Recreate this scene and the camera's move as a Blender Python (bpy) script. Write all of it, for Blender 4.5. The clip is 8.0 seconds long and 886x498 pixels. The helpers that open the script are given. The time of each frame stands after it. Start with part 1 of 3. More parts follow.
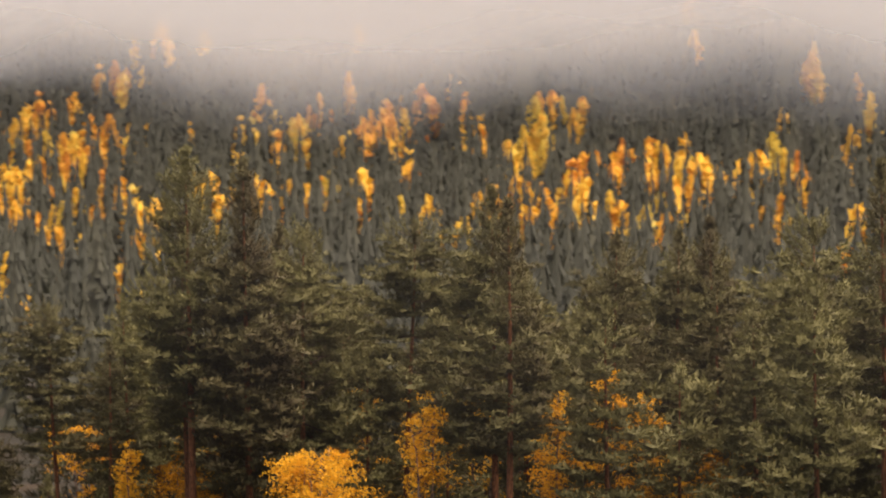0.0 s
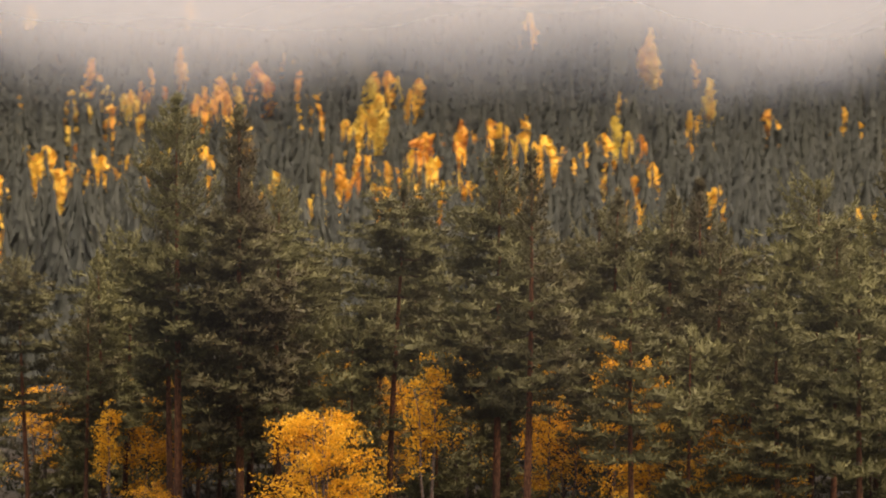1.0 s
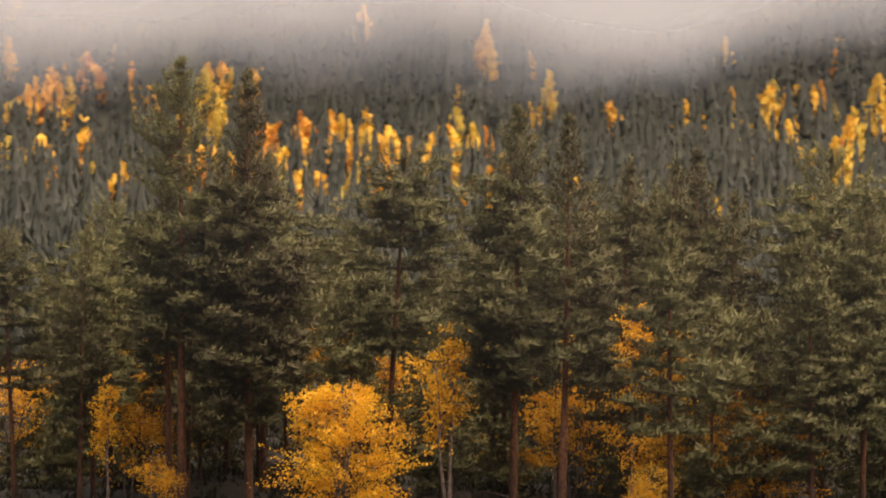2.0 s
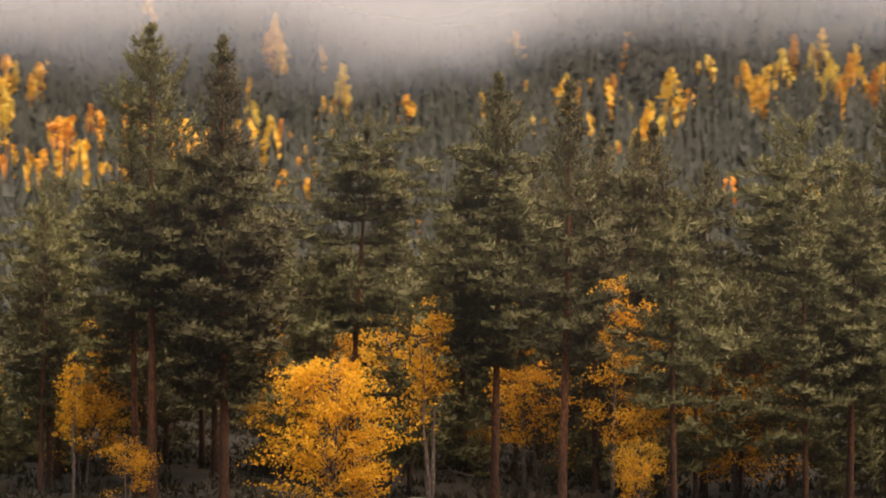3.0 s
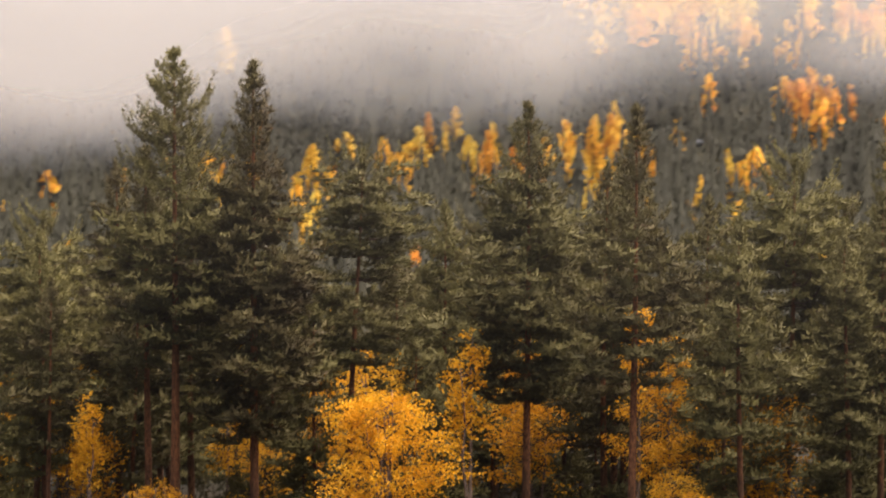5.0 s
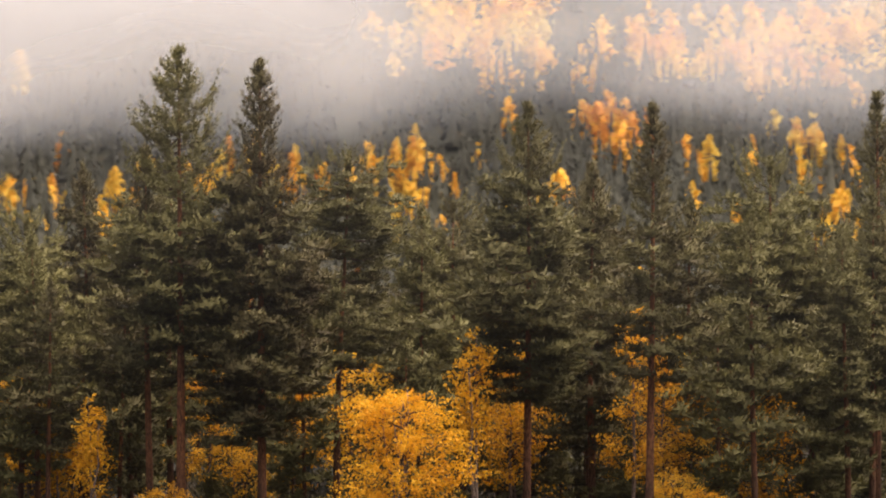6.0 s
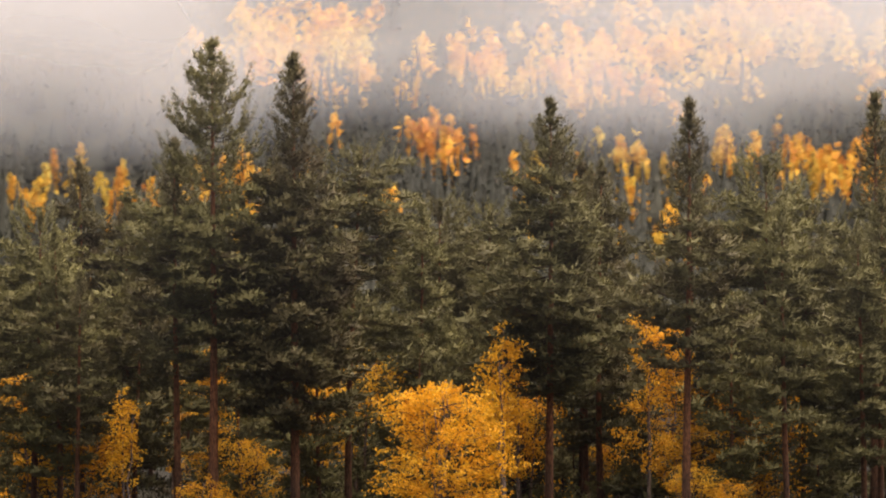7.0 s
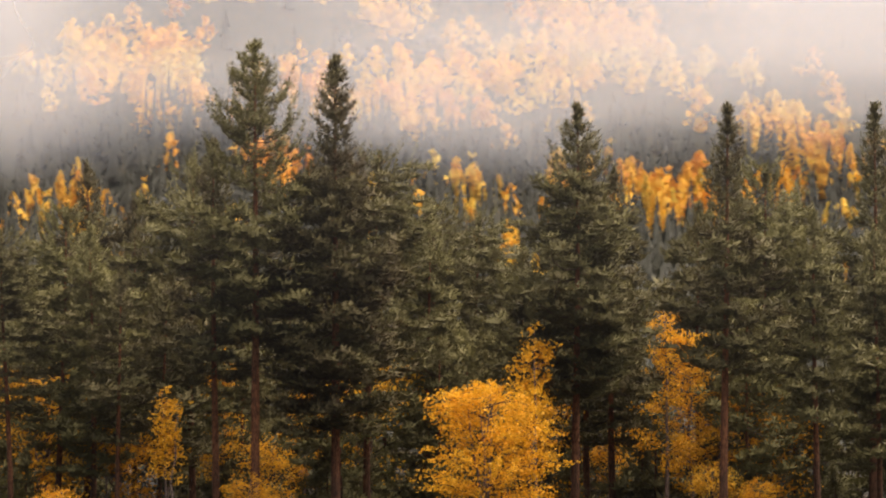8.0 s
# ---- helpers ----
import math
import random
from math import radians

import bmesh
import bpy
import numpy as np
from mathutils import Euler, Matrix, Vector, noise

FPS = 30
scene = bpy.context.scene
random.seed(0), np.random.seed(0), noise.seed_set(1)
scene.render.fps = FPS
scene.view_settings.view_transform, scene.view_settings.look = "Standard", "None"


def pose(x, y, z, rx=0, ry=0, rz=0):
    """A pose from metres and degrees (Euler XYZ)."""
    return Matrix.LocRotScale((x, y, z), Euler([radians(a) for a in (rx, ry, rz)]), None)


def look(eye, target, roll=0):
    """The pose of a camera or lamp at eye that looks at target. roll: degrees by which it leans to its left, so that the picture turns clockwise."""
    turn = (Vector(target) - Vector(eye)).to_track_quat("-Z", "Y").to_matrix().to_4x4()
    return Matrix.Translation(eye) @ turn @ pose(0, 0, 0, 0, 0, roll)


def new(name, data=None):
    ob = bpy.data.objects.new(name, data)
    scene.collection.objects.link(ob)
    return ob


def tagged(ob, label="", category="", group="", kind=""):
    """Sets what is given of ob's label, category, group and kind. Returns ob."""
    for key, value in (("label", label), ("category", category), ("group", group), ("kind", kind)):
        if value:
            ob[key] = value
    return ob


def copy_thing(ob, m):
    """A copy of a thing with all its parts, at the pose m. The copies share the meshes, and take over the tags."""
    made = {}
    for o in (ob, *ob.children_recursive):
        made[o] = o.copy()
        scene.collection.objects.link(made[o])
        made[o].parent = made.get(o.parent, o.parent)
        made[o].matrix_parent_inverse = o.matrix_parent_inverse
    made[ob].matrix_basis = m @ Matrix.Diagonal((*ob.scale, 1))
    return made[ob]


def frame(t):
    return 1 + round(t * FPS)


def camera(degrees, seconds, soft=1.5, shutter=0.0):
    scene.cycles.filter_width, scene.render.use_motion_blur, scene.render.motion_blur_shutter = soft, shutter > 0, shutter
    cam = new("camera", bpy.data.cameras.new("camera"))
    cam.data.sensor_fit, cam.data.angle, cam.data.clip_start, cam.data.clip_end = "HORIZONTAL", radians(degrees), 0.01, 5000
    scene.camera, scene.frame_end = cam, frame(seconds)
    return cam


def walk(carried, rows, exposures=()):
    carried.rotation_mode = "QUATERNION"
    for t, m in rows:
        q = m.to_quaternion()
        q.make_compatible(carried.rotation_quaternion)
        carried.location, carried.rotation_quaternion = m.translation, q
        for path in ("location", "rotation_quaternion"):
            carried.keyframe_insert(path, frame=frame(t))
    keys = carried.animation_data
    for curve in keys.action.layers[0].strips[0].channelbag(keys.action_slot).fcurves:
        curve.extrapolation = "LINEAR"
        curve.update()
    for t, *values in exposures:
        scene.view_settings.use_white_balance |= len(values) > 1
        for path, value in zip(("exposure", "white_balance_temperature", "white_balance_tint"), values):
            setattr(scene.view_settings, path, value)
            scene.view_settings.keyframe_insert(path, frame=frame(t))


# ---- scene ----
# ---------------------------------------------------------------- camera
cam = camera(18.55, 8.0, soft=2.0, shutter=0.5)
cam.data.dof.use_dof, cam.data.dof.focus_distance, cam.data.dof.aperture_fstop = True, 93.0, 1.2
PATH = [
    (0.0, 34.211, 0.429, 15.030, 88.557, 26.541, -0.809),
    (0.5, 29.912, 0.319, 14.417, 88.359, 24.209, -0.001),
    (1.0, 25.619, 0.225, 13.817, 88.267, 22.159, 0.201),
    (1.2, 23.903, 0.192, 13.581, 88.367, 21.254, 0.650),
    (2.3, 14.488, 0.056, 12.320, 88.174, 16.379, -0.053),
    (2.5, 12.780, 0.040, 12.098, 88.187, 15.335, -0.154),
    (3.0, 8.513, 0.011, 11.552, 88.266, 12.441, 0.276),
    (3.5, 4.253, -0.003, 11.019, 88.344, 9.987, 0.200),
    (4.0, 0.000, 0.000, 10.500, 88.543, 7.998, -0.035),
    (4.5, -4.247, 0.019, 9.994, 89.309, 5.699, 0.129),
    (5.0, -8.487, 0.054, 9.502, 90.168, 2.796, 0.080),
    (5.2, -10.181, 0.072, 9.309, 90.450, 1.642, 0.107),
    (6.3, -19.480, 0.220, 8.285, 90.835, -3.840, -0.269),
    (6.5, -21.167, 0.256, 8.105, 90.945, -4.817, -0.302),
    (7.0, -25.381, 0.355, 7.667, 91.177, -7.046, -0.092),
    (7.5, -29.588, 0.471, 7.242, 91.550, -9.391, -0.096),
    (8.0, -33.789, 0.602, 6.830, 91.714, -11.478, 0.112),
]
walk(cam, [(t, pose(x, y, z, rx, 0, rz) @ pose(0, 0, 0, 0, 0, roll)) for t, x, y, z, rx, rz, roll in PATH],
     exposures=[(0.0, 0.97, 7550, 17), (4.0, 1.12, 7550, 18), (5.0, 1.17, 7500, 17), (6.5, 1.12, 7300, 17), (8.0, 1.08, 7300, 17)])

# ---------------------------------------------------------------- light
SUN_UP, SUN_FROM = 76.0, 15.0      # elevation, and bearing that the light comes from (degrees, from +x, counterclockwise)
world = bpy.data.worlds.new("world")
scene.world = world
world.use_nodes = True
sky = world.node_tree.nodes.new("ShaderNodeTexSky")
sky.sky_type, sky.sun_disc = "NISHITA", False
sky.sun_elevation, sky.sun_rotation = radians(SUN_UP), radians(90 - SUN_FROM)
sky.dust_density, sky.air_density = 6.0, 1.0
world.node_tree.nodes["Background"].inputs[1].default_value = 0.10
world.node_tree.links.new(sky.outputs[0], world.node_tree.nodes["Background"].inputs[0])
sun = new("sun", bpy.data.lights.new("sun", "SUN"))
sun.data.energy, sun.data.angle, sun.data.color = 4.2, radians(95), (1.0, 0.93, 0.85)
a = radians(SUN_FROM)
sun.matrix_world = look((300 * math.cos(a), 300 * math.sin(a), 300 * math.tan(radians(SUN_UP))), (0, 0, 0))


# ---------------------------------------------------------------- materials
def material(name, rough=0.8):
    m = bpy.data.materials.new(name)
    m.use_nodes = True
    nt = m.node_tree
    b = nt.nodes["Principled BSDF"]
    b.inputs["Roughness"].default_value = rough
    b.inputs["Specular IOR Level"].default_value = 0.25
    return m, nt, b


def node(nt, kind, **values):
    n = nt.nodes.new(kind)
    for key, value in values.items():
        if key in n.inputs:
            n.inputs[key].default_value = value
    return n


def ramp(nt, source, stops):
    r = nt.nodes.new("ShaderNodeValToRGB")
    while len(r.color_ramp.elements) < len(stops):
        r.color_ramp.elements.new(0.5)
    for e, (at, c) in zip(r.color_ramp.elements, stops):
        e.position, e.color = at, (*c, 1)
    nt.links.new(source, r.inputs[0])
    return r.outputs[0]


def mixed(nt, how, fac, one, two):
    m = nt.nodes.new("ShaderNodeMix")
    m.data_type, m.blend_type = "RGBA", how
    for socket, value in ((m.inputs[0], fac), (m.inputs[6], one), (m.inputs[7], two)):
        if hasattr(value, "is_linked"):
            nt.links.new(value, socket)
        else:
            socket.default_value = value
    return m.outputs[2]


def foliage(name, stops, through_light, scale=0.7, by_object=0.35, rough=0.7, flecks=0.25):
    """Leaves or needles: each one its own shade, patches over the crown, and a share of light let through."""
    m, nt, b = material(name, rough)
    geo = nt.nodes.new("ShaderNodeNewGeometry")
    info = nt.nodes.new("ShaderNodeObjectInfo")
    tex = nt.nodes.new("ShaderNodeTexCoord")
    big = node(nt, "ShaderNodeTexNoise", Scale=scale, Detail=2.0)
    nt.links.new(tex.outputs["Object"], big.inputs["Vector"])
    add = nt.nodes.new("ShaderNodeMath"); add.operation = "MULTIPLY_ADD"
    nt.links.new(geo.outputs["Random Per Island"], add.inputs[0])
    add.inputs[1].default_value = flecks
    nt.links.new(big.outputs["Fac"], add.inputs[2])
    add2 = nt.nodes.new("ShaderNodeMath"); add2.operation = "MULTIPLY_ADD"
    nt.links.new(info.outputs["Random"], add2.inputs[0])
    add2.inputs[1].default_value = by_object
    nt.links.new(add.outputs[0], add2.inputs[2])
    sub = nt.nodes.new("ShaderNodeMath"); sub.operation = "SUBTRACT"
    nt.links.new(add2.outputs[0], sub.inputs[0]); sub.inputs[1].default_value = flecks / 2 + by_object / 2
    col = ramp(nt, sub.outputs[0], stops)
    nt.links.new(col, b.inputs["Base Color"])
    tr = nt.nodes.new("ShaderNodeBsdfTranslucent")
    nt.links.new(col, tr.inputs["Color"])
    mix = nt.nodes.new("ShaderNodeMixShader")
    mix.inputs[0].default_value = through_light
    nt.links.new(b.outputs[0], mix.inputs[1]); nt.links.new(tr.outputs[0], mix.inputs[2])
    nt.links.new(mix.outputs[0], nt.nodes["Material Output"].inputs[0])
    return m


def bark(name, low, high, turn, blend):
    """Bark: furrowed plates, one colour low on the stem and another above the height turn."""
    m, nt, b = material(name, 0.9)
    tex = nt.nodes.new("ShaderNodeTexCoord")
    sep = nt.nodes.new("ShaderNodeSeparateXYZ")
    nt.links.new(tex.outputs["Object"], sep.inputs[0])
    mapping = nt.nodes.new("ShaderNodeMapping")
    mapping.inputs["Scale"].default_value = (1, 1, 0.25)
    nt.links.new(tex.outputs["Object"], mapping.inputs[0])
    fine = node(nt, "ShaderNodeTexNoise", Scale=22.0, Detail=4.0)
    patch = node(nt, "ShaderNodeTexNoise", Scale=2.5, Detail=2.0)
    nt.links.new(mapping.outputs[0], fine.inputs["Vector"])
    nt.links.new(mapping.outputs[0], patch.inputs["Vector"])
    up = nt.nodes.new("ShaderNodeMath"); up.operation = "MULTIPLY_ADD"
    nt.links.new(patch.outputs["Fac"], up.inputs[0]); up.inputs[1].default_value = blend
    nt.links.new(sep.outputs["Z"], up.inputs[2])
    rng = nt.nodes.new("ShaderNodeMapRange")
    nt.links.new(up.outputs[0], rng.inputs[0])
    rng.inputs[1].default_value, rng.inputs[2].default_value = turn, turn + blend
    base = mixed(nt, "MIX", rng.outputs[0], (*low, 1), (*high, 1))
    dark = ramp(nt, fine.outputs["Fac"], [(0.35, (0.35, 0.33, 0.32)), (0.62, (1.15, 1.1, 1.05))])
    nt.links.new(mixed(nt, "MULTIPLY", 1.0, base, dark), b.inputs["Base Color"])
    bump = nt.nodes.new("ShaderNodeBump")
    bump.inputs["Strength"].default_value, bump.inputs["Distance"].default_value = 0.8, 0.03
    nt.links.new(fine.outputs["Fac"], bump.inputs["Height"])
    nt.links.new(bump.outputs[0], b.inputs["Normal"])
    return m


NEEDLES = foliage("pine_needles", [(0.1, (0.058, 0.043, 0.018)), (0.5, (0.106, 0.096, 0.036)), (0.9, (0.148, 0.136, 0.048))], 0.28, 0.5, 0.5, flecks=0.14)
SPRUCE = foliage("spruce_needles", [(0.15, (0.012, 0.015, 0.009)), (0.55, (0.025, 0.027, 0.016)), (0.9, (0.044, 0.043, 0.024))], 0.2, 0.05, 0.0, flecks=0.12)
GOLD = foliage("golden_leaves", [(0.1, (0.46, 0.19, 0.011)), (0.5, (0.72, 0.37, 0.020)), (0.9, (0.80, 0.50, 0.055))], 0.4, 1.2, 0.0)
DULL_GOLD = foliage("dull_golden_leaves", [(0.1, (0.42, 0.17, 0.012)), (0.5, (0.68, 0.34, 0.020)), (0.9, (0.74, 0.48, 0.06))], 0.45, 1.0, 0.35)
FAR_GOLD = foliage("far_golden_leaves", [(0.1, (0.62, 0.24, 0.03)), (0.35, (0.74, 0.39, 0.035)), (0.65, (0.74, 0.47, 0.05)), (0.95, (0.54, 0.46, 0.09))], 0.45, 0.15, 0.75, flecks=0.14)
FAR_GROVE = foliage("grove_leaves", [(0.28, (0.62, 0.24, 0.03)), (0.42, (0.74, 0.38, 0.035)), (0.55, (0.74, 0.45, 0.05)), (0.70, (0.62, 0.46, 0.08))], 0.25, 0.045, 0.0, flecks=0.2)
PINE_BARK = bark("pine_bark", (0.032, 0.023, 0.017), (0.20, 0.082, 0.036), 2.0, 6.0)
LIMB_BARK = bark("limb_bark", (0.050, 0.040, 0.034), (0.085, 0.052, 0.036), 5.0, 5.0)
BIRCH_BARK = bark("birch_bark", (0.10, 0.08, 0.07), (0.20, 0.15, 0.12), 0.6, 1.5)
FAR_BARK = bark("far_bark", (0.10, 0.08, 0.07), (0.14, 0.10, 0.08), 1.0, 2.0)


def earth_material():
    m, nt, b = material("forest_floor", 0.95)
    tex = nt.nodes.new("ShaderNodeTexCoord")
    big = node(nt, "ShaderNodeTexNoise", Scale=0.22, Detail=4.0)
    fine = node(nt, "ShaderNodeTexNoise", Scale=6.0, Detail=6.0)
    for n in (big, fine):
        nt.links.new(tex.outputs["Object"], n.inputs["Vector"])
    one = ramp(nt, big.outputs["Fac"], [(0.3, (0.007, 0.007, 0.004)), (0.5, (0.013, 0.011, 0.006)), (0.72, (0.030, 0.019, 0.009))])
    sep = nt.nodes.new("ShaderNodeSeparateXYZ")
    nt.links.new(tex.outputs["Object"], sep.inputs[0])
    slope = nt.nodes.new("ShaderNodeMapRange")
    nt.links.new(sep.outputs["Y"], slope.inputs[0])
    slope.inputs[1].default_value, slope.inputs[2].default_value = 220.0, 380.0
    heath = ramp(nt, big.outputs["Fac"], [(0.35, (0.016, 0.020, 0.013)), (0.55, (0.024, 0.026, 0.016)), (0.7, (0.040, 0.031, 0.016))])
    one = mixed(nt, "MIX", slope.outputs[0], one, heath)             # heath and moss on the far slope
    two = ramp(nt, fine.outputs["Fac"], [(0.3, (0.5, 0.5, 0.5)), (0.7, (1.4, 1.35, 1.2))])
    nt.links.new(mixed(nt, "MULTIPLY", 1.0, one, two), b.inputs["Base Color"])
    bump = nt.nodes.new("ShaderNodeBump")
    bump.inputs["Strength"].default_value, bump.inputs["Distance"].default_value = 1.0, 0.15
    nt.links.new(fine.outputs["Fac"], bump.inputs["Height"])
    nt.links.new(bump.outputs[0], b.inputs["Normal"])
    return m


EARTH = earth_material()


# where along the slope the mist hangs lower (+) or lifts (-): place, width, metres
MIST_BASE = [(-285.0, 38.0, -11.0), (-166.0, 18.0, -7.0), (-130.0, 16.0, -6.0), (-90.0, 22.0, 3.0), (-48.0, 30.0, -9.0), (20.0, 46.0, -13.0), (125.0, 50.0, -12.0)]


def mist_material(name, low, high, thick, seed, size):
    """Mist: a thin scattering film, thicker with height above its ragged foot, torn by noise at two sizes,
    dense over the western slope and thinner over the eastern one."""
    m = bpy.data.materials.new(name)
    m.use_nodes = True
    nt = m.node_tree
    nt.nodes.remove(nt.nodes["Principled BSDF"])

    def math_node(how, a, b, c=None):
        n = nt.nodes.new("ShaderNodeMath")
        n.operation = how
        for socket, value in zip(n.inputs, (a, b, c)):
            if value is None:
                continue
            if hasattr(value, "is_linked"):
                nt.links.new(value, socket)
            else:
                socket.default_value = value
        return n.outputs[0]

    def span(value, a, b, c, d):
        n = nt.nodes.new("ShaderNodeMapRange")
        n.interpolation_type = "SMOOTHSTEP"
        nt.links.new(value, n.inputs[0])
        for k, q in enumerate((a, b, c, d)):
            n.inputs[k + 1].default_value = q
        return n.outputs[0]

    tex = nt.nodes.new("ShaderNodeTexCoord")
    sep = nt.nodes.new("ShaderNodeSeparateXYZ")
    nt.links.new(tex.outputs["Object"], sep.inputs[0])
    mapping = nt.nodes.new("ShaderNodeMapping")
    mapping.inputs["Location"].default_value = (seed * 13.7, seed * 5.1, seed * 7.3)
    mapping.inputs["Rotation"].default_value = (0, radians(-22), 0)
    mapping.inputs["Scale"].default_value = (1.0, 0.2, 2.0)
    nt.links.new(tex.outputs["Object"], mapping.inputs[0])
    wide = node(nt, "ShaderNodeTexNoise", Scale=1.0 / size, Detail=4.0, Roughness=0.5)
    wisp = node(nt, "ShaderNodeTexNoise", Scale=4.5 / size, Detail=4.0, Roughness=0.5)
    for n in (wide, wisp):
        nt.links.new(mapping.outputs[0], n.inputs["Vector"])
    lift = math_node("MULTIPLY_ADD", wide.outputs["Fac"], 18.0, sep.outputs["Z"])
    lift = math_node("MULTIPLY_ADD", wisp.outputs["Fac"], 10.0, lift)
    for middle, width, raised in MIST_BASE:
        off = math_node("MULTIPLY", math_node("SUBTRACT", sep.outputs["X"], middle), 1 / width)
        bell = math_node("EXPONENT", math_node("MULTIPLY", math_node("MULTIPLY", off, off), -1.0), 0.0)
        lift = math_node("MULTIPLY_ADD", bell, raised, lift)
    body = span(lift, low + 14, high + 14, 0.004, thick)
    ragged = span(wide.outputs["Fac"], 0.41, 0.55, 0.45, 1.0)
    east = span(sep.outputs["X"], -22.0, 10.0, 0.0, 1.0)
    keep = nt.nodes.new("ShaderNodeMix")
    nt.links.new(east, keep.inputs[0])
    keep.inputs[2].default_value = 1.0
    nt.links.new(math_node("MULTIPLY", ragged, 0.90), keep.inputs[3])
    foot = nt.nodes.new("ShaderNodeSeparateXYZ")
    nt.links.new(tex.outputs["UV"], foot.inputs[0])
    near_edge = span(foot.outputs["Y"], 0.0, 14.0, 0.0, 1.0)
    alpha = math_node("MULTIPLY", math_node("MULTIPLY", body, near_edge), keep.outputs[0])
    tone = mixed(nt, "MIX", span(alpha, 0.0, thick * 0.8, 0.0, 1.0), (0.80, 0.865, 0.95, 1), (0.94, 0.94, 0.945, 1))
    d = nt.nodes.new("ShaderNodeBsdfDiffuse"); nt.links.new(tone, d.inputs[0])
    t = nt.nodes.new("ShaderNodeBsdfTranslucent"); nt.links.new(tone, t.inputs[0])
    half = nt.nodes.new("ShaderNodeMixShader"); half.inputs[0].default_value = 0.5
    nt.links.new(d.outputs[0], half.inputs[1]); nt.links.new(t.outputs[0], half.inputs[2])
    clear = nt.nodes.new("ShaderNodeBsdfTransparent")
    mix = nt.nodes.new("ShaderNodeMixShader")
    nt.links.new(alpha, mix.inputs[0])
    nt.links.new(clear.outputs[0], mix.inputs[1]); nt.links.new(half.outputs[0], mix.inputs[2])
    nt.links.new(mix.outputs[0], nt.nodes["Material Output"].inputs[0])
    return m


# ---------------------------------------------------------------- ground
HILL_Y = [60, 150, 290, 400, 450, 480, 530, 600, 800, 1500, 3000]
HILL_Z = [0, -1, -2, 9, 16, 24, 44, 78, 170, 420, 700]


def ground_z(x, y):
    """Height of the ground: the road bank near the camera, the flat wood, and the hillside behind the valley."""
    x, y = np.asarray(x, float), np.asarray(y, float)
    swell = 2.5 * np.sin(x * 0.017 + 1.0) + 1.5 * np.sin(x * 0.041 + y * 0.013) + 1.0 * np.sin(y * 0.03 + x * 0.011)
    far = np.clip((y - 330) / 250, 0, 1)
    z = sum(np.interp(y + d, HILL_Y, HILL_Z) for d in np.linspace(-40, 40, 17)) / 17 + swell * far
    z = z + 0.22 * np.sin(x * 0.55 + 0.7 * np.sin(y * 0.31)) * np.sin(y * 0.47) * np.clip((y - 60) / 20, 0, 1)
    xc = np.clip(x, -70, 70)
    road = 8.1 + 0.1205 * xc + 0.00037 * xc * xc
    near = np.clip((y - 5) / 55, 0, 1)
    near = near * near * (3 - 2 * near)
    return np.where(y < 60, road * (1 - near), 0) + z


def axis(*spans):
    return np.concatenate([np.arange(a, b, step) for a, b, step in spans])


def grid_mesh(name, xs, ys, zs):
    nx, ny = len(xs), len(ys)
    gx, gy = np.meshgrid(xs, ys)
    v = np.stack([gx, gy, zs(gx, gy)], -1).reshape(-1, 3)
    i = np.arange(nx * ny).reshape(ny, nx)
    f = np.stack([i[:-1, :-1], i[:-1, 1:], i[1:, 1:], i[1:, :-1]], -1).reshape(-1, 4)
    me = bpy.data.meshes.new(name)
    me.from_pydata(v.tolist(), [], f.tolist())
    me.polygons.foreach_set("use_smooth", np.ones(len(f), bool))
    return me


xs = axis((-2600, -400, 100), (-400, -60, 6), (-60, 40, 1.0), (40, 300, 6), (300, 2601, 100))
ys = axis((-600, -40, 40), (-40, 70, 5), (70, 125, 0.8), (125, 700, 6), (700, 3001, 100))
ground = new("ground", grid_mesh("ground", xs, ys, ground_z))
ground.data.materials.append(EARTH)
tagged(ground, "dark mossy forest floor rising into a wooded hillside", "ground", kind="structure")


# ---------------------------------------------------------------- helpers for trees
def tri_mesh(name, v, mat, wood=None, wood_mat=None, lean=None):
    """A mesh of loose triangles from an array of corners (n, 3, 3); wood: more triangles, of another material.
    lean: the way that the foliage round each triangle faces; it is shaded as a soft mass, not as single blades."""
    leafy = len(v)
    if lean is not None:
        flat = np.cross(v[:, 1] - v[:, 0], v[:, 2] - v[:, 0])
        v = np.where((np.einsum("ij,ij->i", flat, lean) < 0)[:, None, None], v[:, ::-1], v)
        lean = unit(lean + 0.15 * unit(np.where(np.einsum("ij,ij->i", flat, lean)[:, None] < 0, -flat, flat)))
    if wood is not None:
        v = np.concatenate([v, wood])
    n = len(v)
    me = bpy.data.meshes.new(name)
    me.vertices.add(n * 3); me.loops.add(n * 3); me.polygons.add(n)
    me.vertices.foreach_set("co", np.ascontiguousarray(v, np.float32).ravel())
    me.loops.foreach_set("vertex_index", np.arange(n * 3, dtype=np.int32))
    me.polygons.foreach_set("loop_start", np.arange(0, n * 3, 3, dtype=np.int32))
    me.materials.append(mat)
    if wood is not None:
        me.materials.append(wood_mat)
        me.polygons.foreach_set("material_index", (np.arange(n) >= leafy).astype(np.int32))
    me.update(calc_edges=True)
    if lean is not None:
        if wood is not None:
            lean = np.concatenate([lean, unit(np.cross(wood[:, 1] - wood[:, 0], wood[:, 2] - wood[:, 0]))])
        soft = me.attributes.new("custom_normal", "FLOAT_VECTOR", "POINT")
        soft.data.foreach_set("vector", np.repeat(lean, 3, axis=0).astype(np.float32).ravel())
    return me


